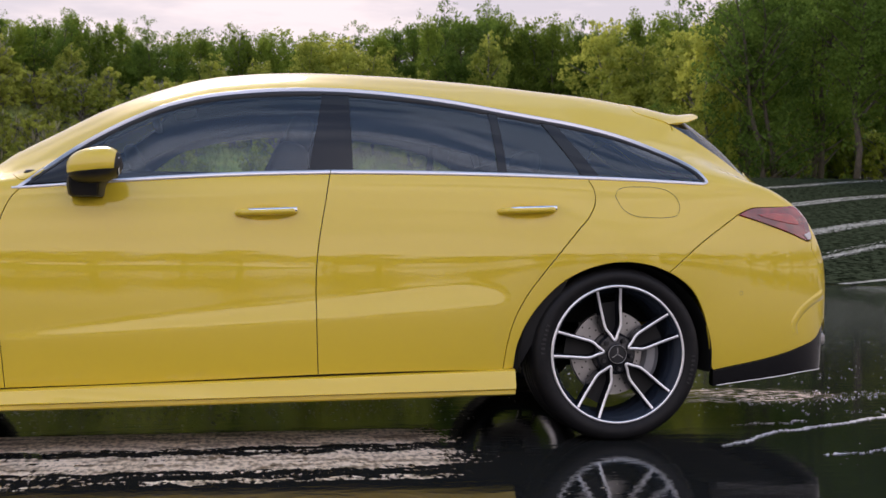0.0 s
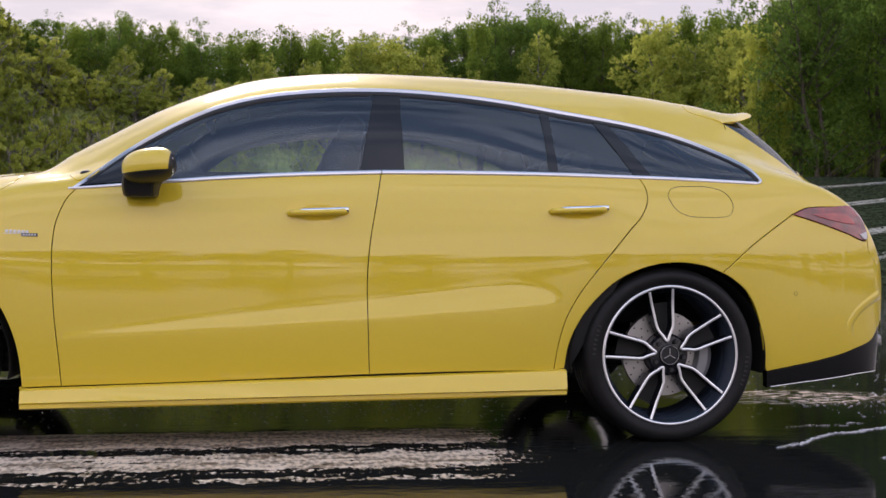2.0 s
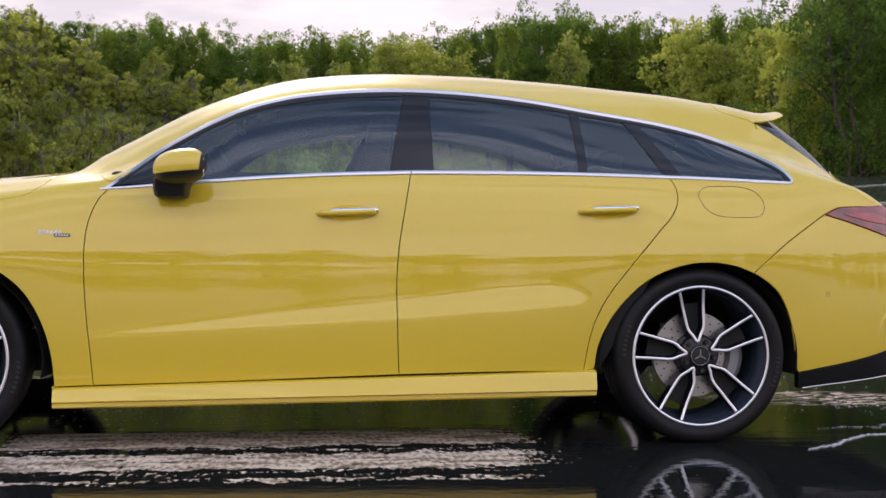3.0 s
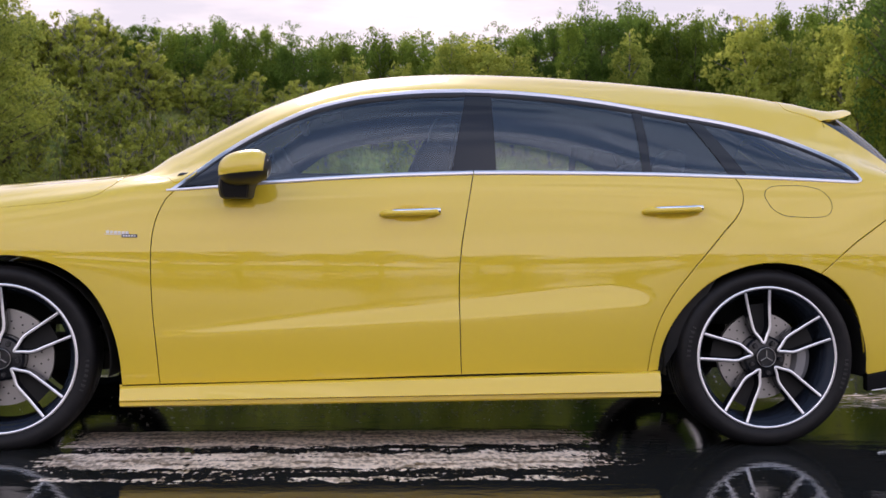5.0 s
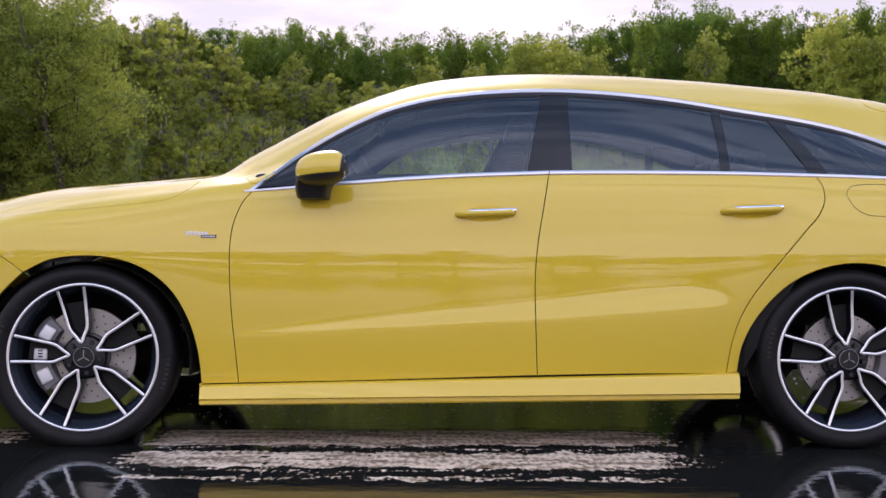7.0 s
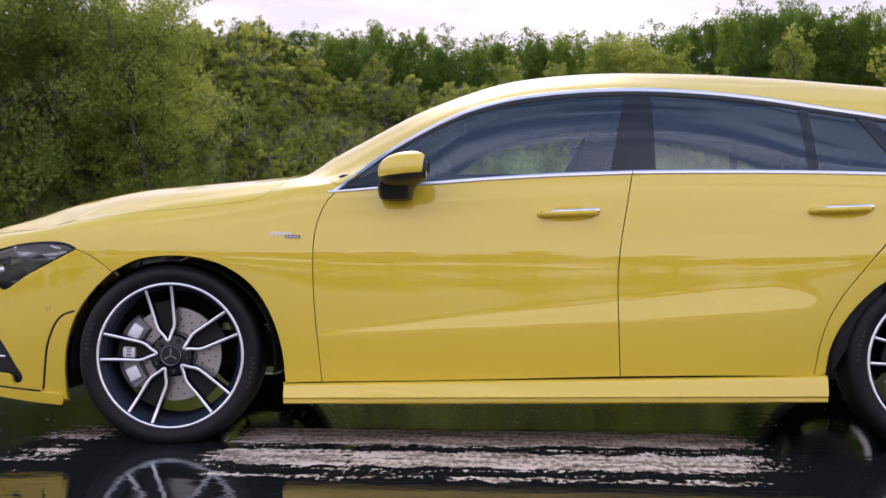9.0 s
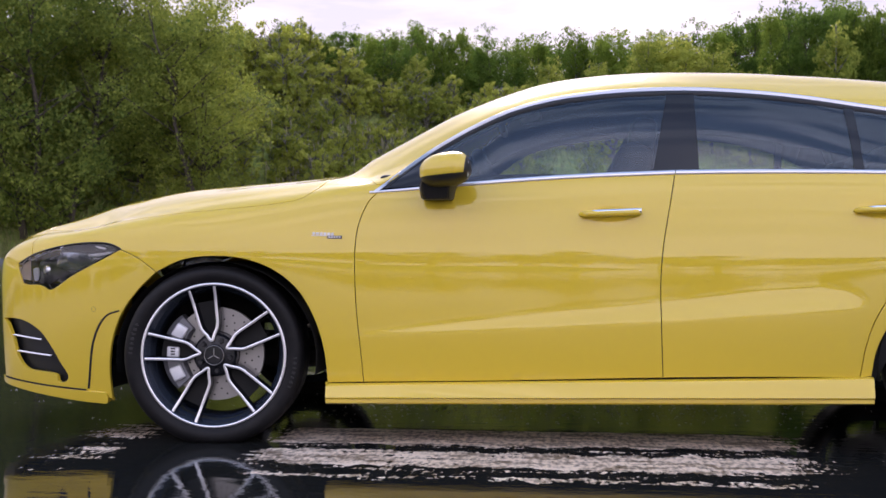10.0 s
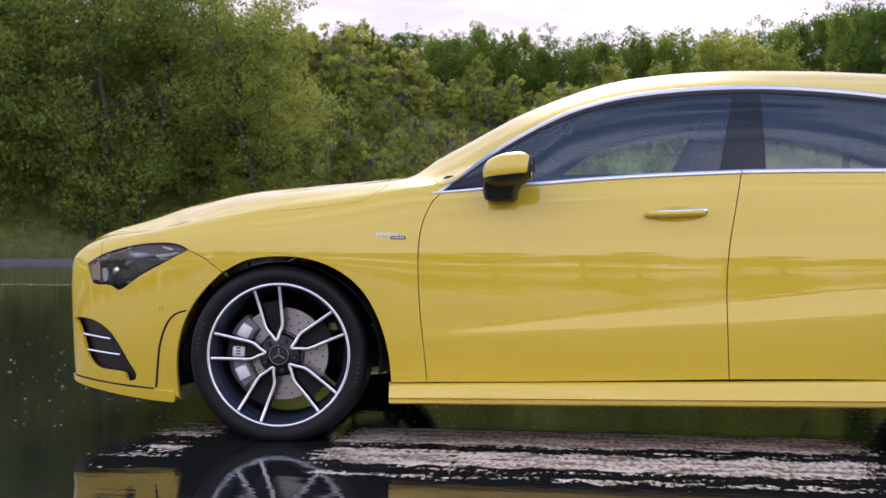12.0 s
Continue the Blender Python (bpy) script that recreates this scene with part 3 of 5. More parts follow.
    nose = [line((-2.09, .778), (-2.105, .73)), line((-2.105, .73), (-2.100, .683)), line(*LAMP_F[5:]), line((-1.795, .670), (-1.723, .706)), line(*SEAM_F),
            line(SEAM_F[-1], *[p for p in ARCH_F if p[0] < -1.6][::-1]), line((-1.771, .150), (-1.90, .155), (-2.05, .172), (-2.20, .190), (-2.30, .205)), girth(-2.335, -2.37, .40, .5), girth(-2.37, -2.37, 0.5, 6), girth(-2.37, -2.11, 6, 6), girth(-2.11, -2.09, 6, 4.0)]
    hole = [line((-2.262, .440), (-2.195, .441), (-2.135, .431), (-2.068, .396), (-2.02, .339), (-1.982, .278), (-1.952, .230), (-1.960, .212), (-1.991, .206), (-2.003, .233), (-2.141, .252), (-2.181, .291), (-2.204, .357), (-2.232, .415), (-2.262, .440))]
    part("front_bumper", panel_mesh("front_bumper", nose, both=True, holes=[hole], depth=0.014), PAINT, car)
    tail = [line(*SEAM_R), line(*([LAMP_R[0]] + LAMP_R[:6:-1])), girth(2.196, 2.41, 2.62, 2.9), girth(2.41, 2.41, 2.9, 1.9),
            girth(2.41, 2.30, 1.9, 1.75, 20), line((2.290, .440), (2.265, .405), (2.229, .362), (2.14, .330), (2.086, .314), (1.982, .291), (1.858, .270), (1.755, .253)), line(*[p for p in ARCH_R if p[0] > 1.58][::-1], SEAM_R[0])]
    part("rear_bumper", panel_mesh("rear_bumper", tail, both=True, depth=0.010), PAINT, car)
    gate = [line((1.995, 1.008), (2.085, .925)), line((2.085, .925), (2.125, .880)), line(*LAMP_R[4:8]), girth(2.196, 2.41, 2.62, 2.9), girth(2.41, 2.41, 2.9, 6), girth(2.41, 2.09, 6, 6), girth(2.09, 1.995, 6, 4.3)]
    part("tailgate", panel_mesh("tailgate", gate, both=True), PAINT, car)
    rear = [line((1.694, 1.216), (1.796, 1.148), (1.912, 1.071), (1.995, 1.008)), girth(1.995, 2.09, 4.3, 6), girth(2.09, 1.694, 6, 6), girth(1.694, 1.694, 6, 4.62)]
    part("rear_window", panel_mesh("rear_window", rear, both=True, depth=0.004, sink=0.002), GLASS_Q, car, "dark privacy glass")
    for f in (False, True):
        lamp = part("tail_light", panel_mesh("tail_light", [line(*LAMP_R, LAMP_R[0], n=5)], far=f, depth=0.03, sink=-0.003), RED, car, "red and clear lens")
        part("reflector", panel_mesh("reflector", [line((2.150, .772), (2.186, .782), (2.190, .757), (2.178, .751), (2.150, .772))], far=f, depth=0.004, sink=-0.0055, gap=0.001), CLEAR_LENS, lamp)
        part("light_bar", panel_mesh("light_bar", [line((1.93, .848), (2.09, .850), (2.13, .812), (1.99, .830), (1.93, .848))], far=f, depth=0.004, sink=-0.005, gap=0.001),
             mat("lit_red_lens", (0.42, 0.02, 0.016), 0.1, coat=1.0, noise=(25.0, (0.3, 0.012, 0.012), 0.15)) if not f else bpy.data.materials["lit_red_lens"], lamp)
        # dark backing behind the joints
        part("inner_side", panel_mesh("inner_side", [girth(-.95, .96, .25, .25), girth(.96, 1.27, .3, 2.3, 20), girth(1.27, 1.27, 2.3, 2.95, 8), girth(1.27, -.83, 2.95, 2.85, 60), girth(-.83, -.95, 2.85, .25, 20)], far=f, sink=0.016, depth=0.05, rim=False), GAP, car, "dark inner door structure")
        part("inner_fender", panel_mesh("inner_fender", [girth(-.80, -.93, 2.85, 2.95), girth(-.93, -2.0, 3.9, 3.9), girth(-2.0, -1.7, 2.9, 2.55), girth(-1.5, -1.2, 2.6, 2.5), girth(-1.05, -.93, 2.1, .6)], far=f, sink=0.02, depth=0.03, rim=False), GAP, car, "dark inner structure")
        part("inner_quarter", panel_mesh("inner_quarter", [girth(1.20, 1.30, 2.4, 2.9), girth(1.3, 2.1, 2.9, 2.7), girth(2.1, 1.9, 2.7, 1.0), girth(1.78, 1.66, 0.9, 2.0), girth(1.55, 1.2, 2.25, 2.35)], far=f, sink=0.02, depth=0.03, rim=False), GAP, car, "dark inner structure")


def build_glazing():
    top = [(x, z - .013) for x, z in DLO[2:20]]

    def up(x):
        return float(np.interp(x, [p[0] for p in DLO[:21]], [p[1] for p in DLO[:21]])) - 0.013

    def low(x):
        return float(np.interp(x, [p[0] for p in BELT], [p[1] for p in BELT])) + 0.016

    def pane(name, material, label, bl, tl, tr, br, sink, depth=0.004):
        mids = [(x, up(x)) for x in np.linspace(tl, tr, 9)]
        lows = [(x, low(x)) for x in np.linspace(br, bl, 7)]
        for f in (False, True):
            part(name, panel_mesh(name, [line(*mids, n=4), line((tr, up(tr)), (br, low(br)), n=12), line(*lows, n=4), line((bl, low(bl)), (tl, up(tl)), n=12)], far=f, sink=sink, depth=depth, gap=0.0, rim=False, step=0.03), material, car, label)
    pane("front_door_window", GLASS_F, "clear side glass", -.62, -.585, .280, .222, 0.006)
    pane("rear_door_window", GLASS_R, "tinted side glass", .378, .372, .913, .920, 0.006)
    pane("rear_vent_window", GLASS_R, "tinted side glass", .948, .942, 1.115, 1.238, 0.006)
    pane("quarter_window", GLASS_Q, "dark privacy glass", 1.262, 1.155, 1.690, 1.715, 0.005)
    pane("sail_panel", PILLAR, "black triangular mirror panel", -.735, -.705, -.575, -.61, 0.003, 0.01)
    pane("pillar_cover", PILLAR, "black door pillar cover", .219, .278, .374, .380, 0.003, 0.01)
    pane("window_divider", PILLAR, "black window bar", .917, .910, .944, .951, 0.003, 0.01)
    pane("pillar_cover", PILLAR, "black rear pillar cover", 1.235, 1.112, 1.170, 1.300, 0.003, 0.01)
    for f in (False, True):
        part("window_trim", ribbon_mesh("window_trim", line(*DLO, n=8), -0.0075, 0.003, far=f), CHROME, car, "satin chrome window surround")
        part("belt_trim", ribbon_mesh("belt_trim", line(*[p for p in BELT if p[0] < .3], n=10), 0.0115, far=f), CHROME, car, "satin chrome strip")
        part("belt_trim", ribbon_mesh("belt_trim", line(*[(p[0] + (.003 if i == 0 else 0), p[1]) for i, p in enumerate([p for p in BELT if p[0] > .29])], n=10), 0.0115, far=f), CHROME, car, "satin chrome strip")
        part("window_seal", ribbon_mesh("window_seal", line(*[(x, z - .013) for x, z in DLO[1:21]], n=8), -0.012, 0.001, far=f, base=-0.001), BLACK, car, "black rubber seal")


build_skin()
build_glazing()


def both_boxes(name, material, parent, label, c, size, bevel=0.0, rot=None):
    """A rounded box on the near side and its mirror on the far side."""
    for f in (False, True):
        bm = box(bmesh.new(), c, size, rot, bevel)
        if f:
            bmesh.ops.transform(bm, matrix=Matrix.Translation((0, 2 * YC, 0)) @ Matrix.Diagonal((1, -1, 1, 1)), verts=bm.verts)
            bmesh.ops.reverse_faces(bm, faces=bm.faces)
        part(name, bm, material, parent, label)


def mirrored(me):
    """A copy of a mesh on the car's other side."""
    m = me.copy()
    m.transform(Matrix.Translation((0, 2 * YC, 0)) @ Matrix.Diagonal((1, -1, 1, 1)))
    m.flip_normals()
    return m


def shaded(me, angle=40):
    """Smooth shading that keeps sharp edges."""
    bm = bmesh.new()
    bm.from_mesh(me)
    for e in bm.edges:
        if len(e.link_faces) == 2 and e.calc_face_angle(0) > radians(angle):
            e.smooth = False
    for f in bm.faces:
        f.smooth = True
    bm.to_mesh(me)
    bm.free()
    return me


def to_mesh(name, bm):
    me = bpy.data.meshes.new(name)
    bm.to_mesh(me)
    bm.free()
    return me


def build_sills():
    xs = np.concatenate([np.linspace(-.953, -.90, 5), np.linspace(-.86, .88, 40), np.linspace(.92, .972, 5)])
    rows = []
    for x in xs:
        t = (x + .953) / 1.925
        zt, zb = .226 + .050 * t - .004, .149 + .026 * t
        lip = 0.010 * smooth((x + .90) / .25) * smooth((.88 - x) / .16)
        rows.append([(x, .09, zt - .001), (x, .012, zt - .001), (x, .001, zt - .006), (x, -.010, zt - .048), (x, -.013, zb + .026), (x, -.004 + lip, zb + .019), (x, -.004 + lip, zb + .006), (x, .012, zb), (x, .09, zb)])
    m = len(rows[0])
    V = np.array(rows).reshape(-1, 3)
    F = [(i * m + j, (i + 1) * m + j, (i + 1) * m + j + 1, i * m + j + 1) for i in range(len(xs) - 1) for j in range(m - 1)]
    F += [tuple(range(m)), tuple((len(xs) - 1) * m + j for j in range(m))[::-1]]
    me = shaded(mesh_of("side_skirt", V, F), 30)
    part("side_skirt", me, PAINT, car)
    far = mirrored(me)
    for v in far.vertices:
        v.co.z = max(v.co.z, .205)
    part("side_skirt", far, PAINT, car)


def build_wheel(spin, rear, hub):
    """One wheel about its own centre, its face towards -y."""
    V, F = lathe([(.2595, -.001), (.2575, -.0035), (.250, -.0035), (.2465, .001), (.2445, .014), (.238, .030), (.226, .06), (.222, .20), (.245, .215), (.2595, .21)], 96)
    wheel = part("wheel", shaded(mesh_of("wheel", V, F), 30), BARREL, car, "dark alloy wheel with silver spoke edges")
    V, F = lathe([(.03, .10), (.034, .13), (.03, .34), (.022, .50)], 20)
    part("axle", mesh_of("axle", V, F), GAP, wheel, "dark hub carrier and drive shaft")
    V, F = lathe([(.2598, -.0005), (.2588, -.0042), (.2500, -.0042), (.2480, .0015)], 96)
    part("rim_lip", mesh_of("rim_lip", V, F), MACHINED, wheel, "bright machined rim edge")
    prof = [(.256, .012), (.2605, -.001), (.266, -.0035), (.272, -.008), (.289, -.012), (.304, -.009), (.3145, .0), (.3205, .012), (.3238, .026), (.325, .045)]
    mid = []
    for g in (.075, .112, .150):
        mid += [(.325, g - .006), (.319, g - .004), (.319, g + .004), (.325, g + .006)]
    prof = prof + mid + [(.325, .180), (.3238, .199), (.3205, .213), (.3145, .225), (.289, .237), (.266, .23), (.256, .215)]
    V, F = lathe(prof, 128)
    V = [(x, y, max(z, .0006 * math.cos(30 * x) - hub)) for x, y, z in V]    # flat where it stands on the road
    part("tyre", shaded(mesh_of("tyre", V, F), 40), RUBBER, wheel, "black low-profile rubber tyre")
    bars = bmesh.new()
    for a0 in (158, 338):
        for k in range(7):
            a = radians(a0 + k * 3.4)
            r = .292
            box(bars, (r * math.cos(a), -.0128, r * math.sin(a)), (.006 + .003 * (k % 2), .0012, .012), Matrix.Rotation(-a + math.pi / 2, 3, "Y"))
    tagged(part("tyre_marking", bars, BLACK, wheel, "raised sidewall marking"), kind="stuff")
    lat = catmull([(.252, .0465), (.20, .0410), (.15, .0358), (.112, .0318), (.096, .0272), (.072, .0128), (.055, .0040), (.0515, 0)], 8)
    lat = np.vstack([lat, (lat * [1, -1])[::-1][1:]])
    dish = table([(.05, .012), (.10, .014), (.18, .012), (.24, .003), (.255, .0)])
    for k in range(5):
        a = radians(spin + 72 * k)
        er, et = np.array([math.cos(a), math.sin(a)]), np.array([-math.sin(a), math.cos(a)])
        p = lat[:, :1] * er + lat[:, 1:] * et
        e = np.gradient(p, axis=0)
        e /= np.linalg.norm(e, axis=1)[:, None]
        n = np.stack([-e[:, 1], e[:, 0]], -1)
        y = dish(np.hypot(p[:, 0], p[:, 1]))
        w = .0050

        def row(off, dy):
            c = p + n * off
            return np.stack([c[:, 0], y + dy, c[:, 1]], -1)
        face = np.stack([row(-w, .0012), row(-w + .0014, 0), row(w - .0014, 0), row(w, .0012)], 1)
        m = 4
        F = [(i * m + j, i * m + j + 1, (i + 1) * m + j + 1, (i + 1) * m + j) for i in range(len(p) - 1) for j in range(m - 1)]
        part("spoke_edge", mesh_of("spoke_edge", face.reshape(-1, 3), F), MACHINED, wheel, "bright machined spoke edge")
        side = np.stack([row(-w * 1.9, .040), row(-w, .0012), row(w, .0012), row(w * 1.9, .040)], 1)
        core = bmesh.new()
        vs = [core.verts.new(v) for v in side.reshape(-1, 3)]
        for i in range(len(p) - 1):
            for j in (0, 2):
                core.faces.new([vs[i * m + j], vs[i * m + j + 1], vs[(i + 1) * m + j + 1], vs[(i + 1) * m + j]])
        half = len(p) // 2
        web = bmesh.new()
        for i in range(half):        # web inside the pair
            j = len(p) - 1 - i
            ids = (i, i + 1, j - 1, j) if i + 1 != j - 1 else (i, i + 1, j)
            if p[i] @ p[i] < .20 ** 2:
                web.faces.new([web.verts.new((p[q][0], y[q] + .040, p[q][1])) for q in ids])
        part("spoke", core, ALLOY, wheel)
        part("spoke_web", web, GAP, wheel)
        b = bmesh.new()
        ab = a + radians(36)
        bmesh.ops.create_cone(b, cap_ends=True, segments=6, radius1=.010, radius2=.008, depth=.02, matrix=Matrix.Translation((.056 * math.cos(ab), .018, .056 * math.sin(ab))) @ Matrix.Rotation(radians(90), 4, "X"))
        part("wheel_bolt", b, BLACK, wheel)
    V, F = lathe([(.0, .006), (.030, .007), (.036, .011), (.038, .02), (.046, .022), (.070, .026), (.078, .036), (.080, .07)], 48)
    part("hub", shaded(mesh_of("hub", V, F), 30), ALLOY, wheel)
    V, F = lathe([(.0360, .009), (.0350, .0055), (.0338, .0050), (.0330, .0075)], 40)
    part("cap_ring", mesh_of("cap_ring", V, F), DISC, wheel, "chrome ring of the centre cap")
    b = bmesh.new()
    for k in range(3):
        a = radians(90 + 120 * k)
        box(b, (.013 * math.cos(a), .0055, .013 * math.sin(a)), (.023, .003, .0032), Matrix.Rotation(-a, 3, "Y"), .001)
    part("cap_emblem", b, DISC, wheel, "plain chrome emblem")
    R = .168 if not rear else .158
    V, F = lathe([(.082, .082), (R, .082), (R, .108), (.082, .108)], 72)
    disc = part("brake_disc", shaded(mesh_of("brake_disc", V, F), 30), DISC, wheel, "drilled grey steel brake disc")
    holes = bmesh.new()
    for k in range(20):
        for q in range(3):
            a = radians(18 * k + 7 * q)
            r = .105 + .022 * q
            bmesh.ops.create_circle(holes, cap_ends=True, segments=8, radius=.0034, matrix=Matrix.Translation((r * math.cos(a), .0813, r * math.sin(a))) @ Matrix.Rotation(radians(90), 4, "X"))
    tagged(part("disc_holes", holes, GAP, disc, "drilled holes"), kind="stuff")
    V, F = lathe([(.0, .060), (.066, .060), (.080, .075), (.083, .1)], 40)
    part("disc_bell", mesh_of("disc_bell", V, F), ALLOY, disc)
    # caliper over the disc
    a0, a1, r0, r1 = (132, 222, .112, .196) if not rear else (-34, 14, .120, .182)
    b = bmesh.new()
    n = 14
    ring = []
    for i in range(n + 1):
        a = radians(a0 + (a1 - a0) * i / n)
        t = 1 - abs(2 * i / n - 1) ** 4 * 0.35
        ring.append([(r * math.cos(a), yy, r * math.sin(a)) for r, yy in ((r0 + (1 - t) * .02, .072), (r0 + .012, .058), (r1 - .018, .056), (r1 * (0.90 + 0.10 * t), .070), (r1 * (0.90 + 0.10 * t), .13), (r0, .13))])
    vs = [[b.verts.new(v) for v in r] for r in ring]
    for i in range(n):
        for j in range(6):
            b.faces.new([vs[i][j], vs[i][(j + 1) % 6], vs[i + 1][(j + 1) % 6], vs[i + 1][j]])
    b.faces.new(vs[0][::-1]), b.faces.new(vs[-1])
    cal = part("brake_caliper", shaded(to_mesh("brake_caliper", b), 35), CALIPER if not rear else mat("grey_caliper", (.22, .22, .23), .4, metal=.4), wheel, "silver brake caliper" if not rear else "grey brake caliper")
    if not rear:
        b = bmesh.new()
        am = radians(176)
        for k in range(3):
            box(b, (.154 * math.cos(am), .0412, .154 * math.sin(am) + .010 * (k - 1)), (.016, .002, .005), None, .0005)
        part("caliper_mark", b, BLACK, cal, "dark plain marking")
        for ac, high in ((148, .052), (177, .040), (206, .052)):
            b = box(bmesh.new(), (.154 * math.cos(radians(ac)), .050, .154 * math.sin(radians(ac))), (.046, .016, high), Matrix.Rotation(radians(180 - ac), 3, "Y"), .007)
            part("piston_housing", shaded(to_mesh("piston_housing", b), 40), PALE, cal, "bright silver caliper bridge")
    return wheel


def build_wheels():
    for x, spin, rear in ((-1.3645, 100.5, False), (1.3645, 98.3, True)):
        size, steer, hub = (1.0, 0, .3205) if rear else (1.028, 6.0, .3195)
        w = build_wheel(spin, rear, hub / size)
        w.scale = (size,) * 3
        w.matrix_basis = pose(x - (0 if rear else .008), (0 if rear else .015), hub, 0, 0, steer) @ Matrix.Diagonal((size, size, size, 1))
        copy_thing(w, pose(x, 2 * YC, hub, 0, 0, 180 + steer))
        for f in (False, True):
            a = np.radians(np.linspace(-10, 190, 44))
            r = .374
            V, F = [], []
            ys = (.012, .05, .12, .30, .34)
            for t in a:
                V += [(x + r * math.cos(t), yy, .315 + r * .93 * math.sin(t)) for yy in ys]
            for i in range(len(a) - 1):
                for j in range(len(ys) - 1):
                    F.append((i * 5 + j, (i + 1) * 5 + j, (i + 1) * 5 + j + 1, i * 5 + j + 1))
            back = [i * 5 + 4 for i in range(len(a)) if V[i * 5 + 4][2] > .40]
            F.append(tuple(back))
            V = np.array(V)
            if f:
                V = V * [1, -1, 1] + [0, 2 * YC, 0]
            part("wheel_arch_liner", mesh_of("wheel_arch_liner", V, F), GAP, car, "black plastic arch liner")


def build_lamps_and_trim():
    for f in (False, True):
        closed = LAMP_F + LAMP_F[:1]
        bowl = part("headlight", panel_mesh("headlight", [line(*closed, n=5)], far=f, sink=.105, depth=.02, gap=0.0, rim=False), BOWL, car, "clear headlight with dark inner housing")
        part("lamp_cover", panel_mesh("lamp_cover", [line(*closed, n=5)], far=f, sink=.0005, depth=.03, gap=.003), LENS, bowl, "clear polished cover")
        part("lamp_edge", ribbon_mesh("lamp_edge", line(*LAMP_F[:7], n=6), -.006, .0008, far=f, base=.0008), BLACK, bowl)
        for pts in ([(-1.862, .688), (-1.80, .695), (-1.765, .699), (-1.768, .691), (-1.857, .681), (-1.862, .688)], [(-1.835, .722), (-1.80, .716), (-1.789, .709), (-1.815, .711), (-1.835, .722)],
                    [(-2.107, .633), (-2.083, .637), (-2.082, .590), (-2.100, .587), (-2.107, .633)]):
            part("running_light", panel_mesh("running_light", [line(*pts, n=2)], far=f, sink=.012, depth=.01, gap=0.0, rim=False, step=.01), WHITE, bowl, "white light guide")
        for x, z, r in ((-2.045, .628, .032), (-1.960, .652, .026)):
            P = skin(*on_skin([(x, z)])[0])[0]
            b = bmesh.new()
            bmesh.ops.create_uvsphere(b, u_segments=20, v_segments=12, radius=r, matrix=Matrix.Translation((x + .01, P[1] + .045, z)))
            if f:
                bmesh.ops.transform(b, matrix=Matrix.Translation((0, 2 * YC, 0)) @ Matrix.Diagonal((1, -1, 1, 1)), verts=b.verts)
            me = to_mesh("projector", b)
            me.polygons.foreach_set("use_smooth", [True] * len(me.polygons))
            part("projector", me, MIRROR, bowl, "chrome projector lens")
            V, F = lathe([(r * 1.05, -.012), (r * 1.35, -.016), (r * 1.45, .0), (r * 1.40, .05), (r * .4, .055)], 28)
            V = [(x + .01 + vx, P[1] + .045 + vy, z + vz) for vx, vy, vz in V]
            if f:
                V = [(vx, 2 * YC - vy, vz) for vx, vy, vz in V]
            part("projector_bezel", mesh_of("projector_bezel", V, F), GLOSS, bowl, "black projector surround")
        def plate(name, outline, y0, tilt, material, label):
            """A flat plate inside the lamp, leaning back by tilt."""
            zs = [z for x, z in outline]
            k = len(outline)
            ys = [float(skin(*on_skin([p])[0])[0][1]) + y0 + tilt * (p[1] - min(zs)) for p in outline]
            V = [(x, y, z) for (x, z), y in zip(outline, ys)] + [(x, y + .006, z) for (x, z), y in zip(outline, ys)]
            if f:
                V = [(x, 2 * YC - y, z) for x, y, z in V]
            F = [tuple(range(k)), tuple(range(2 * k - 1, k - 1, -1))] + [(a, k + a, k + (a + 1) % k, (a + 1) % k) for a in range(k)]
            part(name, mesh_of(name, V, F, smooth=False), material, bowl, label)
        plate("lamp_reflector", [(-1.745, .708), (-1.80, .722), (-1.90, .720), (-1.985, .706), (-1.995, .640), (-1.915, .622), (-1.80, .676)], .005, .32, PALE_CHROME, "bright chrome reflector")
        plate("lamp_bezel", [(-1.975, .690), (-2.075, .660), (-2.085, .585), (-2.030, .572), (-1.955, .615)], .016, .05, GLOSS, "gloss black lamp bezel")
        plate("side_marker", [(-2.118, .668), (-2.158, .645), (-2.146, .592), (-2.110, .588)], .010, .10, MARKER, "pale side marker")
        part("intake", panel_mesh("intake", [girth(-2.27, -2.27, .4, 2.2), girth(-2.27, -1.95, 2.4, 1.2), girth(-1.95, -1.95, 1.2, .3), girth(-1.95, -2.27, .3, .4)], far=f, sink=.028, depth=0, rim=False), BLACK, car, "black front air intake")
        for a, b in (((-2.228, .376), (-2.071, .361)), ((-2.193, .313), (-2.029, .301))):
            part("intake_blade", ribbon_mesh("intake_blade", line(a, b, n=14), .006, .003, far=f, base=-.006), CHROME, car, "silver intake blade")
        part("bumper_seam", ribbon_mesh("bumper_seam", line((-1.73, .484), (-1.777, .468), (-1.809, .436), (-1.843, .359), (-1.860, .261), (-1.868, .205), (-1.872, .186), n=10), .009, .0006, far=f, base=.0006), GAP, car, "black joint line")
        part("diffuser", panel_mesh("diffuser", [line((1.757, .250), (1.858, .267), (1.982, .288), (2.086, .311), (2.14, .327), (2.229, .359), (2.265, .402), (2.290, .437)), girth(2.30, 2.41, 1.74, 1.9), girth(2.41, 2.41, 1.9, .8), girth(2.41, 2.32, .8, .72), line((2.305, .230), (2.185, .229), (2.046, .215), (1.868, .199), (1.762, .187))], far=f, sink=.008, depth=.03), GLOSS, car, "gloss black rear diffuser")
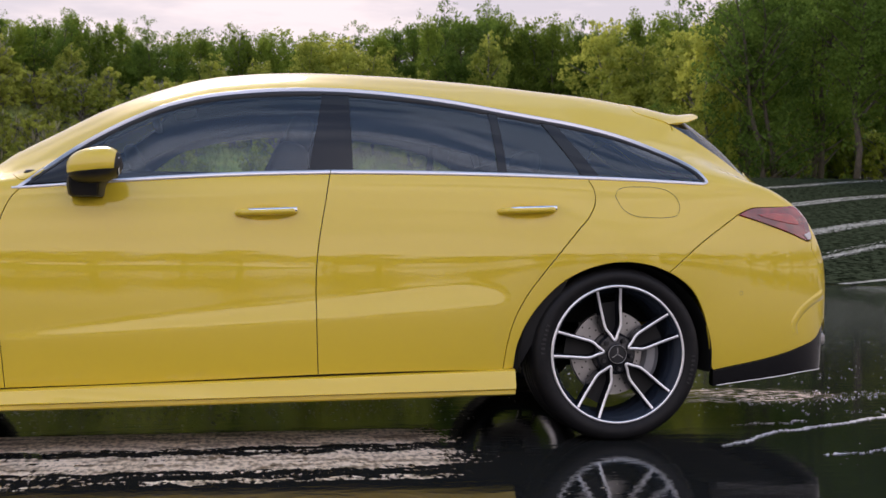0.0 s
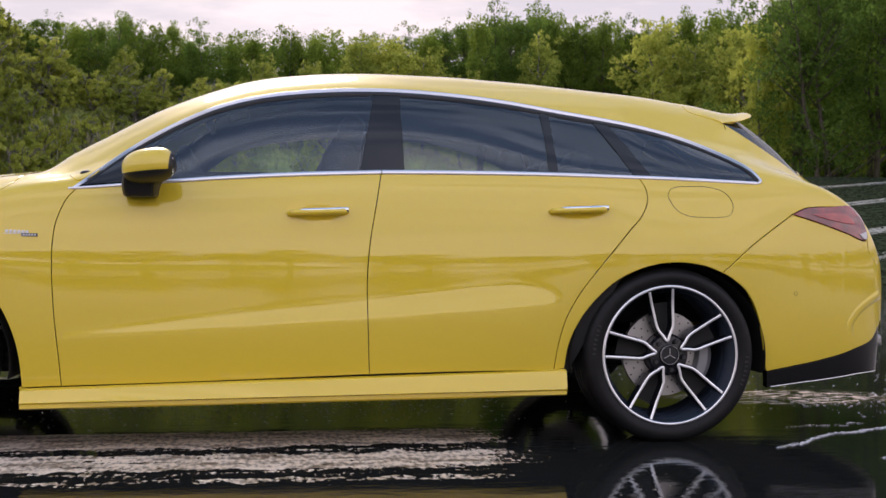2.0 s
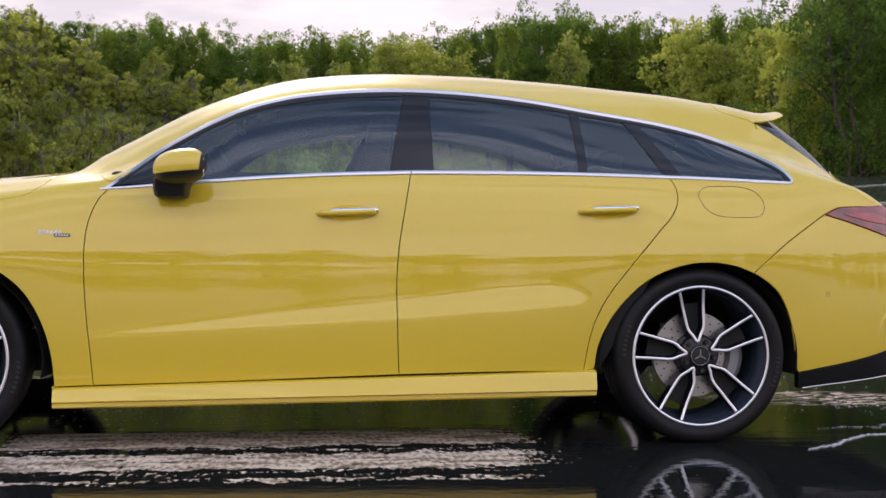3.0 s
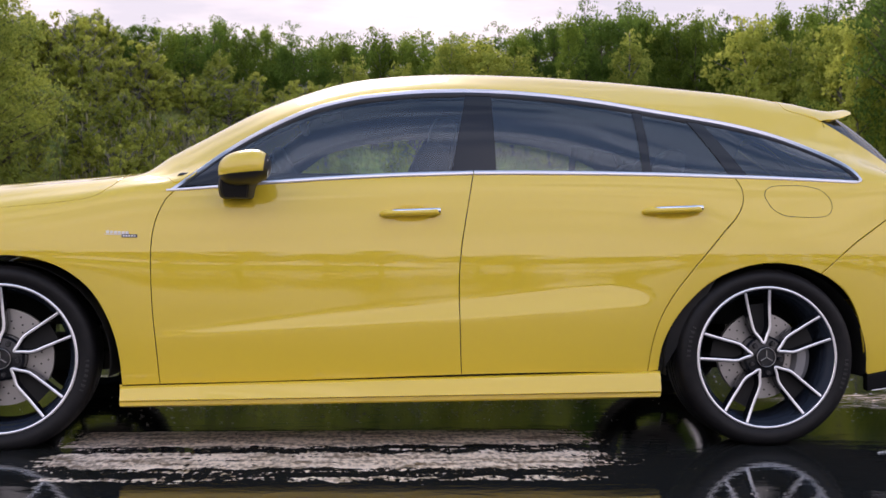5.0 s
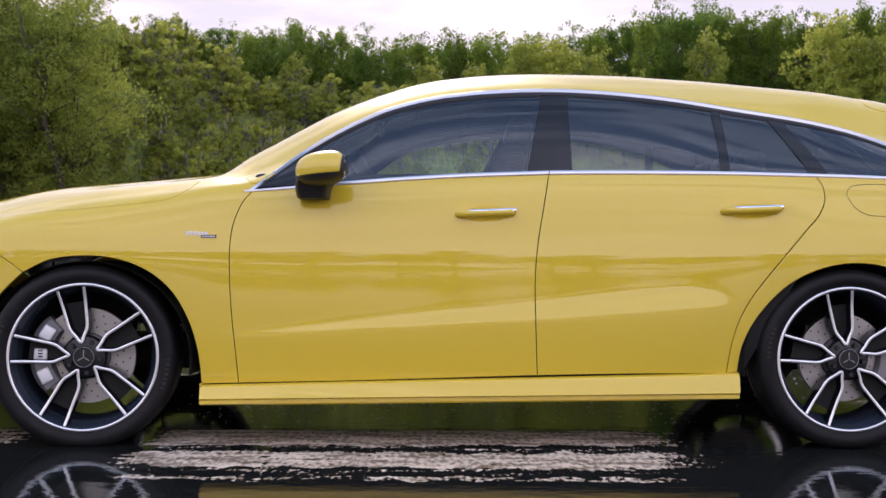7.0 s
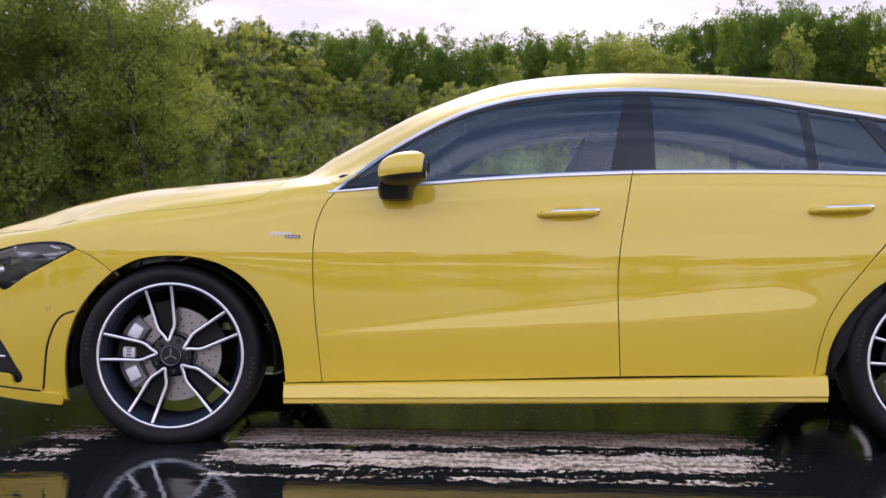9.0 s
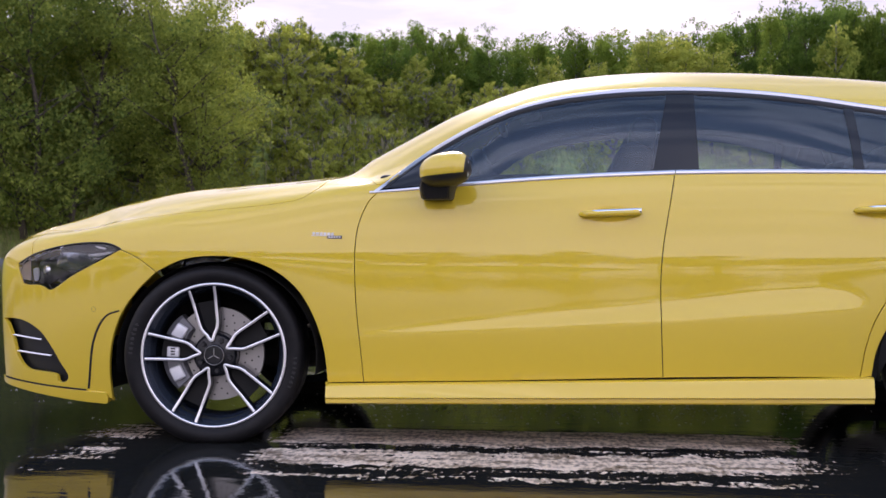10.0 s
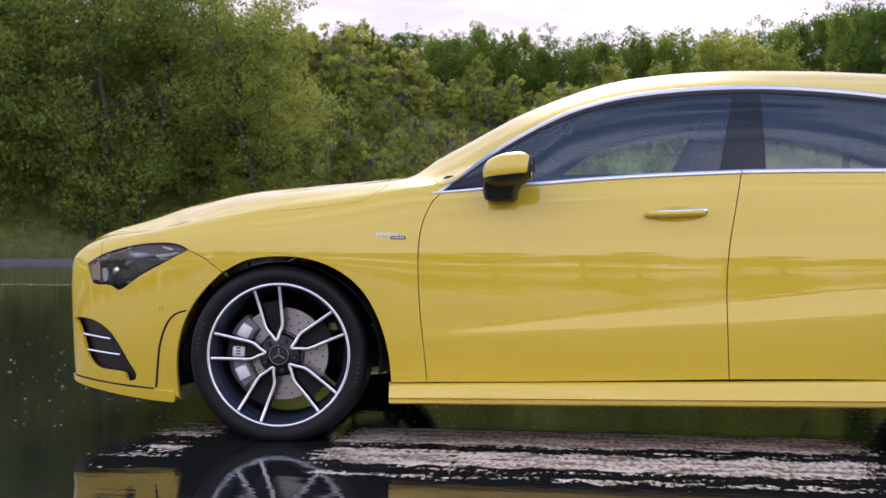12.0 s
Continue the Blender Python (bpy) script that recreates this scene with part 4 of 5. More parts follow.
        part("diffuser_edge", ribbon_mesh("diffuser_edge", line((1.78, .190), (1.868, .199), (2.046, .215), (2.185, .229), (2.295, .232), n=8), .003, .003, far=f, base=-.008), CHROME, car, "thin bright edge")
        part("front_lip", panel_mesh("front_lip", [girth(-2.37, -2.33, .52, .46), line((-2.30, .212), (-2.20, .203), (-2.05, .190), (-1.88, .179), (-1.80, .176)), line((-1.79, .172), (-1.785, .150), (-1.79, .131)),
                                               line((-1.80, .130), (-1.90, .137), (-2.05, .153), (-2.20, .174), (-2.28, .188)), girth(-2.33, -2.37, .34, .38)], far=f, sink=-.007, depth=.04), PAINT, car)
        part("lip_joint", ribbon_mesh("lip_joint", line((-1.875, .183), (-2.05, .194), (-2.20, .207), (-2.262, .213), n=10), .004, .0009, far=f, base=.0072), GAP, car, "black joint line")
        part("parking_sensor", ribbon_mesh("parking_sensor", line(*[(1.862 + .0075 * math.cos(t), .547 + .0085 * math.sin(t)) for t in np.linspace(0, 6.283, 13)], n=2), .0018, .0005, far=f, base=.0005), RING, car)
        part("parking_sensor", ribbon_mesh("parking_sensor", line(*[(-1.832 + .009 * math.cos(t), .485 + .010 * math.sin(t)) for t in np.linspace(0, 6.283, 13)], n=2), .0018, .0005, far=f, base=.0005), RING, car)
        part("bumper_ridge", ribbon_mesh("bumper_ridge", line((2.104, .386), (2.096, .431), (2.120, .472), (2.151, .501), (2.20, .530), (2.258, .556), n=8), -.030, .0035, far=f, base=-.0015), PAINT, car)
    flap = [(1.357, .910), (1.366, .930), (1.39, .942), (1.45, .946), (1.517, .944), (1.572, .929), (1.603, .897), (1.608, .865), (1.592, .840), (1.55, .832), (1.49, .832), (1.425, .838), (1.386, .860), (1.366, .890)]
    part("fuel_flap", ribbon_mesh("fuel_flap", line(*flap, flap[0], n=6), .0016, .0004, base=.0006), GAP, car, "round-cornered fuel flap joint")
    both_boxes("exhaust_tip", DISC, car, "grey chrome exhaust tip", (2.285, .300, .352), (.08, .12, .05), .016)
    # grille and emblem at the front
    b = bmesh.new()
    box(b, (-2.358, YC, .47), (.02, .78, .19), None, .008)
    grille = part("grille", b, BLACK, car, "black radiator grille")
    for k in range(9):
        b = box(bmesh.new(), (-2.371, YC - .34 + .085 * k, .47), (.008, .010, .17), None, .002)
        part("grille_bar", b, CHROME, grille, "chrome grille bar")
    part("lower_grille", box(bmesh.new(), (-2.352, YC, .24), (.03, .62, .07), None, .008), BLACK, car, "black lower grille")
    # fender badge: a bar of bright letters too small to read, and a dark patch
    P = skin(*on_skin([(-.95, .765)])[0])[0]
    b = bmesh.new()
    for k in range(6):
        box(b, (-.998 + .0135 * k, P[1] - .001, .7665 - .0005 * k), (.0105, .003, .010), Matrix.Rotation(radians(-12), 3, "Y"), .0008)
    box(b, (-.966, P[1] - .001, .7585), (.086, .003, .0025))
    badge = part("side_badge", b, CHROME, car, "bright chrome lettering bar")
    b = box(bmesh.new(), (-.922, P[1] - .002, .7535), (.054, .003, .011), None, .001)
    patch = part("badge_patch", b, BLUE, badge, "dark blue patch")
    b = bmesh.new()
    for k in range(5):
        box(b, (-.941 + .0095 * k, P[1] - .0038, .7535), (.0065, .001, .0055))
    part("patch_marking", b, CHROME, patch)
    # spoiler over the rear window
    qs = np.concatenate([np.linspace(4.84, 5.16, 14), np.linspace(5.22, 6.0, 12)])
    s0 = np.interp(1.545 + .135 * (1 - smooth((qs - 4.84) / .2)), PLAN[:, 0], PLAN_S)
    s1 = np.full(len(qs), float(np.interp(1.690, PLAN[:, 0], PLAN_S)))
    B, M, nB, nM = skin(s0, qs), skin(s1, qs), skin_normal(s0, qs), skin_normal(s1, qs)
    rows = []
    for q, b0, m0, nb, nm in zip(qs, B, M, nB, nM):
        g = float(smooth((q - 4.86) / .28))
        ln, thick = (.150 - .03 * float(smooth((q - 5.2) / .8))) * g, .004 + .020 * g
        b0, m0 = b0 + nb * .0015, m0 + nm * .003
        mid, tip = m0 + [ln * .58, 0, -.012 * g], m0 + [ln, 0, -.006 * g]
        rows.append([b0, (b0 + m0) / 2 + nb * .003, m0, (m0 + mid) / 2 + [0, 0, -.002 * g], mid, (mid + tip) / 2 + [0, 0, -.001 * g], tip, tip + [.001, 0, -.003], (mid + tip) / 2 + [0, 0, -.008 * g - .002], mid + [0, 0, -.016 * g - .003], m0 + [.0, .01, -thick], b0 + [.0, .01, -.02]])
    rows += [[(p[0], 2 * YC - p[1], p[2]) for p in r] for r in rows[-2::-1]]
    m = len(rows[0])
    V = np.array([[tuple(p) for p in r] for r in rows]).reshape(-1, 3)
    F = [(i * m + j, i * m + (j + 1) % m, (i + 1) * m + (j + 1) % m, (i + 1) * m + j) for i in range(len(rows) - 1) for j in range(m)]
    F += [tuple(range(m))[::-1], tuple((len(rows) - 1) * m + j for j in range(m))]
    bm = bmesh.new()
    me = mesh_of("roof_spoiler", V, F)
    bm.from_mesh(me)
    bmesh.ops.recalc_face_normals(bm, faces=bm.faces)
    bm.to_mesh(me)
    bm.free()
    part("roof_spoiler", shaded(me, 35), PAINT, car)


def build_mirrors_and_handles():
    for f in (False, True):
        def egg(zlo, zhi, scale):
            b = bmesh.new()
            bmesh.ops.create_uvsphere(b, u_segments=40, v_segments=28, radius=1.0)
            for v in b.verts:
                x, y, z = v.co
                e = 0.80
                x, y, z = (math.copysign(abs(c) ** e, c) for c in (x, y, z))
                x = x * (1.0 if x < 0 else 0.86 - 0.06 * z)
                lift = .012 * x
                v.co = (-.505 + .100 * x * scale, -.085 + .105 * y * scale - .02 * x, .990 + .0615 * z * scale + lift)
            for zc, keep_up in ((zlo, True), (zhi, False)):
                if zc is None:
                    continue
                bmesh.ops.bisect_plane(b, geom=b.verts[:] + b.edges[:] + b.faces[:], plane_co=(-.505, 0, zc), plane_no=(-.09, 0, 1), clear_inner=keep_up, clear_outer=not keep_up)
            return b
        bm = egg(.9695, None, 1.0)
        bmesh.ops.bisect_plane(bm, geom=bm.verts[:] + bm.edges[:] + bm.faces[:], plane_co=(-.440, 0, .99), plane_no=(1, 0, -.12), clear_outer=True)
        cap = to_mesh("mirror_cap", bm)
        bm = egg(None, .9715, .982)
        rim = egg(.965, None, .985)
        bmesh.ops.bisect_plane(rim, geom=rim.verts[:] + rim.edges[:] + rim.faces[:], plane_co=(-.447, 0, .99), plane_no=(1, 0, -.12), clear_inner=True)
        me = to_mesh("rim", rim)
        bm.from_mesh(me)
        bpy.data.meshes.remove(me)
        low = to_mesh("mirror_housing", bm)
        for me in (cap, low):
            me.polygons.foreach_set("use_smooth", [True] * len(me.polygons))
        b = bmesh.new()
        for x0, x1, y0, y1, z in ((-.600, -.492, -.075, .07, .887), (-.604, -.490, -.085, .06, .903), (-.606, -.486, -.10, .05, .930), (-.602, -.470, -.11, .03, .952)):
            ring = [b.verts.new((x, y, z)) for x, y in ((x0 + .012, y0), (x1 - .012, y0), (x1, y0 + .02), (x1, y1), (x0, y1), (x0, y0 + .02))]
        b.verts.ensure_lookup_table()
        for i in range(3):
            for j in range(6):
                b.faces.new([b.verts[i * 6 + j], b.verts[i * 6 + (j + 1) % 6], b.verts[(i + 1) * 6 + (j + 1) % 6], b.verts[(i + 1) * 6 + j]])
        b.faces.new(b.verts[:6][::-1])
        bmesh.ops.bevel(b, geom=b.edges[:], offset=.004, segments=2, affect="EDGES")
        foot = to_mesh("mirror_foot", b)
        b = box(bmesh.new(), (-.437, -.085, .985), (.004, .13, .06), Matrix.Rotation(radians(8), 3, "Z"), .002)
        glass = to_mesh("mirror_glass", b)
        body = part("door_mirror", mirrored(low) if f else low, BLACK, car, "black door mirror with a yellow cap")
        for n, me, m, lab in (("mirror_cap", cap, PAINT, "yellow cap"), ("mirror_foot", shaded(foot, 40), BLACK, ""), ("mirror_glass", glass, MIRROR, "mirror glass")):
            part(n, mirrored(me) if f else me, m, body, lab)
        for hx, hz in ((.066, .838), (1.016, .852)):
            V, F = [], []
            xs = np.linspace(-.112, .110, 30)
            ys = skin(*on_skin([(hx + x, hz) for x in xs]).T)[:, 1]
            for x, ysk in zip(xs, ys):
                u = abs(x) / .112
                fade = (1 - max(0, (u - .72) / .28) ** 2)
                zc = .004 * (x / .11) + .002
                hgt = .0105 * (fade ** .5) + .0015
                dep = .030 * fade ** .7 + .0005
                y0 = ysk - .004
                for k in range(12):
                    t = 2 * math.pi * k / 12
                    V.append((hx + x, y0 - dep * .55 + dep * .50 * math.cos(t) - .004 * fade, hz + zc + hgt * math.copysign(abs(math.sin(t)) ** .8, math.sin(t))))
            for i in range(len(xs) - 1):
                for k in range(12):
                    F.append((i * 12 + k, (i + 1) * 12 + k, (i + 1) * 12 + (k + 1) % 12, i * 12 + (k + 1) % 12))
            F += [tuple(range(12)), tuple((len(xs) - 1) * 12 + k for k in range(12))[::-1]]
            me = mesh_of("door_handle", V, F)
            h = part("door_handle", mirrored(me) if f else me, PAINT, car)
            V, F = [], []
            xs = np.linspace(-.085, .108, 24)
            ys = skin(*on_skin([(hx + x, hz) for x in xs]).T)[:, 1]
            for x, ysk in zip(xs, ys):
                u = (x + .085) / .193
                y0 = ysk - .034 + (.012 * max(0, abs(2 * u - 1) - .7) / .3)
                z1, th = hz + .004 * (x / .11) + .0145 - .004 * max(0, (1 - u) - .8) / .2, .0085 + .006 * u
                V += [(hx + x, y0 + .010, z1 + .003), (hx + x, y0 - .002, z1), (hx + x, y0 - .003, z1 - th), (hx + x, y0 + .004, z1 - th - .002)]
            for i in range(len(xs) - 1):
                for k in range(3):
                    F.append((i * 4 + k, i * 4 + k + 1, (i + 1) * 4 + k + 1, (i + 1) * 4 + k))
            me = mesh_of("handle_strip", V, F)
            part("handle_strip", mirrored(me) if f else me, MIRROR, h, "chrome strip")


def build_inside():
    b = bmesh.new()
    box(b, (0.05, YC, .285), (1.86, 1.66, .07), None, .02)
    box(b, (0.05, YC, .285), (4.3, 1.02, .08), None, .02)
    box(b, (2.02, YC, .27), (.42, 1.40, .10), None, .03)
    box(b, (-2.02, YC, .22), (.42, 1.40, .10), None, .03)
    part("underbody", b, GAP, car, "dark underbody")
    b = bmesh.new()
    box(b, (0.1, YC, .62), (1.9, 1.50, .50), None, .05)
    box(b, (1.55, YC, .72), (1.0, 1.30, .40), None, .05)
    part("cabin_floor", b, CLOTH, car, "dark cabin interior")
    b = bmesh.new()
    box(b, (-.70, YC, .865), (.34, 1.18, .10), Matrix.Rotation(radians(-6), 3, "Y"), .04)
    part("dashboard", b, CLOTH, car, "black dashboard")
    for y in (.52, 1.28):
        b = bmesh.new()
        box(b, (.10, y, .82), (.14, .48, .62), Matrix.Rotation(radians(16), 3, "Y"), .06)
        box(b, (.205, y, 1.145), (.10, .27, .17), Matrix.Rotation(radians(10), 3, "Y"), .045)
        part("front_seat", shaded(to_mesh("front_seat", b), 60), CLOTH, car, "black front seat with headrest")
    for y in (.50, .90, 1.30):
        b = bmesh.new()
        box(b, (1.02, y, .80), (.15, .38, .50), Matrix.Rotation(radians(20), 3, "Y"), .05)
        box(b, (1.125, y, 1.045), (.09, .24, .13), Matrix.Rotation(radians(12), 3, "Y"), .04)
        part("rear_seat", shaded(to_mesh("rear_seat", b), 60), CLOTH, car, "black rear seat with headrest")
    p = [(-.355 - .085 * math.sin(t), .52 + .185 * math.cos(t), .925 + .165 * math.sin(t)) for t in np.linspace(0, 2 * math.pi, 33)]
    V, F = tube(p, [.027] * len(p), 10)
    part("steering_wheel", mesh_of("steering_wheel", V, F), CLOTH, car, "black steering wheel")
    b = box(bmesh.new(), (-.36, YC, 1.235), (.03, .22, .065), Matrix.Rotation(radians(-12), 3, "Y"), .012)
    part("rear_view_mirror", b, BLACK, car, "black inside mirror")
    # pale plate added for the bright glint seen under the roof
    b = box(bmesh.new(), (-.235, YC - .2, 1.255), (.085, .20, .016), Matrix.Rotation(radians(-14), 3, "Y"), .006)
    part("overhead_console", b, PALE, car, "pale plate standing in for a glint on the overhead console")
    both_boxes("door_lining", CLOTH, car, "black door lining", (.2, .115, .80), (1.95, .05, .37), .02)


build_sills()
build_wheels()
build_lamps_and_trim()
build_mirrors_and_handles()
build_inside()
# ---- ground, ramp and banks ----


def bearing(az, dist):
    """A place by degrees to the left of straight ahead and by distance from where the walk stands."""
    return (-.09 - dist * math.sin(radians(az)), -4.32 + dist * math.cos(radians(az)))


hill_az = table([(-180, 3), (-60, 3), (-25, 6.5), (-10, 8), (0, 9.0), (5, 10.3), (10, 12.0), (14, 13.6), (20, 14.0), (35, 13), (60, 6), (180, 3)])
KERB_R = 73.0


def ground_z(x, y):
    x, y = np.asarray(x, float), np.asarray(y, float)
    d, az = np.hypot(x + .09, y + 4.32), np.degrees(np.arctan2(-(x + .09), y + 4.32))
    bank = hill_az(az) * smooth((d - KERB_R - .5) / 22.0)
    front = smooth((y - 5) / 20)
    ramp = .12 * np.maximum(y - 19.5, 0) ** 1.0 * smooth((x - 3.0) / 8.0) * smooth((62 - y) / 8.0 + 1)
    ramp = np.minimum(ramp, 5.1)
    ramp_fade = smooth((x - 3.0) / 8.0)
    return np.where(ramp_fade > 0, np.maximum(ramp, bank * front), bank * np.where(y > 0, 1, .6))


def asphalt():
    """Wet tarmac under a thin layer of water: mirror-like, rippled, with foam flecks and rougher streaks whose sky
    glare is painted pale.
    """
    m = bpy.data.materials.new("wet_asphalt")
    m.use_nodes = True
    nt = m.node_tree
    N, L = nt.nodes.new, nt.links.new
    b = nt.nodes["Principled BSDF"]
    b.inputs["IOR"].default_value = 1.33
    tc = N("ShaderNodeTexCoord")

    def noise_of(scale, detail=4, stretch=(1, 1, 1)):
        mp, n = N("ShaderNodeMapping"), N("ShaderNodeTexNoise")
        mp.inputs["Scale"].default_value = stretch
        n.inputs["Scale"].default_value, n.inputs["Detail"].default_value = scale, detail
        n.inputs["Roughness"].default_value = 0.72 if detail > 9 else 0.5
        L(tc.outputs["Object"], mp.inputs[0])
        L(mp.outputs[0], n.inputs["Vector"])
        return n.outputs[0]

    def math_of(op, a, c=None):
        k = N("ShaderNodeMath")
        k.operation = op
        for i, v in enumerate((a, c)):
            if isinstance(v, (int, float)):
                k.inputs[i].default_value = v
            elif v is not None:
                L(v, k.inputs[i])
        return k.outputs[0]

    def ramp_of(v, a, c):
        k = N("ShaderNodeMapRange")
        k.interpolation_type = "SMOOTHSTEP"
        k.inputs[1].default_value, k.inputs[2].default_value = a, c
        L(v, k.inputs[0])
        return k.outputs[0]
    sep = N("ShaderNodeSeparateXYZ")
    L(tc.outputs["Object"], sep.inputs[0])
    # sky glare off rough wet ground, painted as a pale streak along the car's length
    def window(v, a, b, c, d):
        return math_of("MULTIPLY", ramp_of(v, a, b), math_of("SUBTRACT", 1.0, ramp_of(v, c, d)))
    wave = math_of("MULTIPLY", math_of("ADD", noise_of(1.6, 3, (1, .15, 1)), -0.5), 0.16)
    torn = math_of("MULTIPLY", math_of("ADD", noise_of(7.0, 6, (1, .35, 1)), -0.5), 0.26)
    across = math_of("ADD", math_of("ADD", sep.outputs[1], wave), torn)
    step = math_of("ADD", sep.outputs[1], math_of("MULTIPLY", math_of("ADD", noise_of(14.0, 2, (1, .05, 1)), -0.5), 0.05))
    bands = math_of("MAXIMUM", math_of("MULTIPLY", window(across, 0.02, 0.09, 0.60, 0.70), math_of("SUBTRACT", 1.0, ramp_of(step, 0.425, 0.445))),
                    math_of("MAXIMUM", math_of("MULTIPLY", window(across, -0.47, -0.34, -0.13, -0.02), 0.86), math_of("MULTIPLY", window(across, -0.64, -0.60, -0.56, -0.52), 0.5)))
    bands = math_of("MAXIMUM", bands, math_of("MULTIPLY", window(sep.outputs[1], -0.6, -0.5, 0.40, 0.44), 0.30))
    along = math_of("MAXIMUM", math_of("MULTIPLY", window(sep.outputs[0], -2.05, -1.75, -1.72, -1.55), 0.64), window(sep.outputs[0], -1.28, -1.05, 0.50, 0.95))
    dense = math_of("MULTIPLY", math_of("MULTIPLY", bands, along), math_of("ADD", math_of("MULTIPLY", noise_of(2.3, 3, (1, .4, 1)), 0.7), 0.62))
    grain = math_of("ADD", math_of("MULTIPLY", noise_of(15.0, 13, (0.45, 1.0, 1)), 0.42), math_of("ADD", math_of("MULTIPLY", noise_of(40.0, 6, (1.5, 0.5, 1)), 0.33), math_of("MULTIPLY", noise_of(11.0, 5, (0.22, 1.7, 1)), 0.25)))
    sky_glare = ramp_of(math_of("ADD", math_of("MULTIPLY", grain, 2.2), math_of("MULTIPLY", dense, 0.57)), 1.33, 1.46)
    sky_glare = math_of("MULTIPLY", sky_glare, ramp_of(dense, 0.02, 0.10))
    # glitter painted as a second pale patch behind the tail, and one before the nose
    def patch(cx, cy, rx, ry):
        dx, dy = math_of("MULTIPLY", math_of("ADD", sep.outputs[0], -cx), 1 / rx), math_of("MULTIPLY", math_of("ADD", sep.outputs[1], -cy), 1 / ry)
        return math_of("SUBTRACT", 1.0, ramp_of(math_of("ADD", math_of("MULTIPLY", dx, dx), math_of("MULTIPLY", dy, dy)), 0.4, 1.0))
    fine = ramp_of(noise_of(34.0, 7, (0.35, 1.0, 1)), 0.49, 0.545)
    sky_glare = math_of("MAXIMUM", sky_glare, math_of("MULTIPLY", math_of("MULTIPLY", patch(2.35, 1.28, 0.65, 0.34), fine), 0.8))
    vo = N("ShaderNodeTexVoronoi")
    vo.inputs["Scale"].default_value = 16.0
    mp = N("ShaderNodeMapping")
    mp.inputs["Scale"].default_value = (0.7, 1.0, 1)
    L(tc.outputs["Object"], mp.inputs[0])
    L(mp.outputs[0], vo.inputs["Vector"])
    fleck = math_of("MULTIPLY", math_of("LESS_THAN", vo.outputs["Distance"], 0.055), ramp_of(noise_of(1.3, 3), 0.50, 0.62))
    glare_foam = math_of("MAXIMUM", sky_glare, fleck)
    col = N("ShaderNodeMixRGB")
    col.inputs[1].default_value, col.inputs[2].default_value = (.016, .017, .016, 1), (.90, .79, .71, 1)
    # brown to cream tones of the painted glare
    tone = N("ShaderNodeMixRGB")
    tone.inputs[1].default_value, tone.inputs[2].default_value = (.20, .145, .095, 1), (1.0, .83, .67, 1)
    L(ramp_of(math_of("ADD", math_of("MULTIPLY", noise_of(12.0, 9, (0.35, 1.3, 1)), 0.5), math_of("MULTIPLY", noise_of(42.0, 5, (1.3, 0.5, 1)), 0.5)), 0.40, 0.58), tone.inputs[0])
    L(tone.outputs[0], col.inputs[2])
    L(glare_foam, col.inputs[0])
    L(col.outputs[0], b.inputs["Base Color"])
    ro = math_of("ADD", math_of("MULTIPLY", glare_foam, 0.35), math_of("MULTIPLY", noise_of(1.7, 3), 0.05))
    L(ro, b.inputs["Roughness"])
    bp, bp2 = N("ShaderNodeBump"), N("ShaderNodeBump")
    bp.inputs["Strength"].default_value, bp.inputs["Distance"].default_value = 0.25, 0.0036
    L(noise_of(9.0, 3, (0.6, 1.5, 1)), bp.inputs["Height"])
    bp2.inputs["Strength"].default_value, bp2.inputs["Distance"].default_value = 0.20, 0.0008
    L(noise_of(70.0, 3), bp2.inputs["Height"])
    L(bp.outputs[0], bp2.inputs["Normal"])
    L(bp2.outputs[0], b.inputs["Normal"])
    return m


RAMP = mat("wet_rough_asphalt", (.005, .007, .004), 1.0, spec=0.0, noise=(5.5, (.045, .058, .034), .10), bump=(9.0, .8, .03))
GRASS = mat("bank_grass", (.16, .24, .050), .9, noise=(1.3, (.36, .40, .10), .16), bump=(3.0, 1.0, .25))
LINE = mat("worn_white_line", (.46, .47, .43), .6, noise=(3.5, (.14, .15, .13), .14))
KERB = mat("grey_kerb", (.15, .16, .17), .7, noise=(3.0, (.10, .11, .11), .2), bump=(60.0, .3, .004))


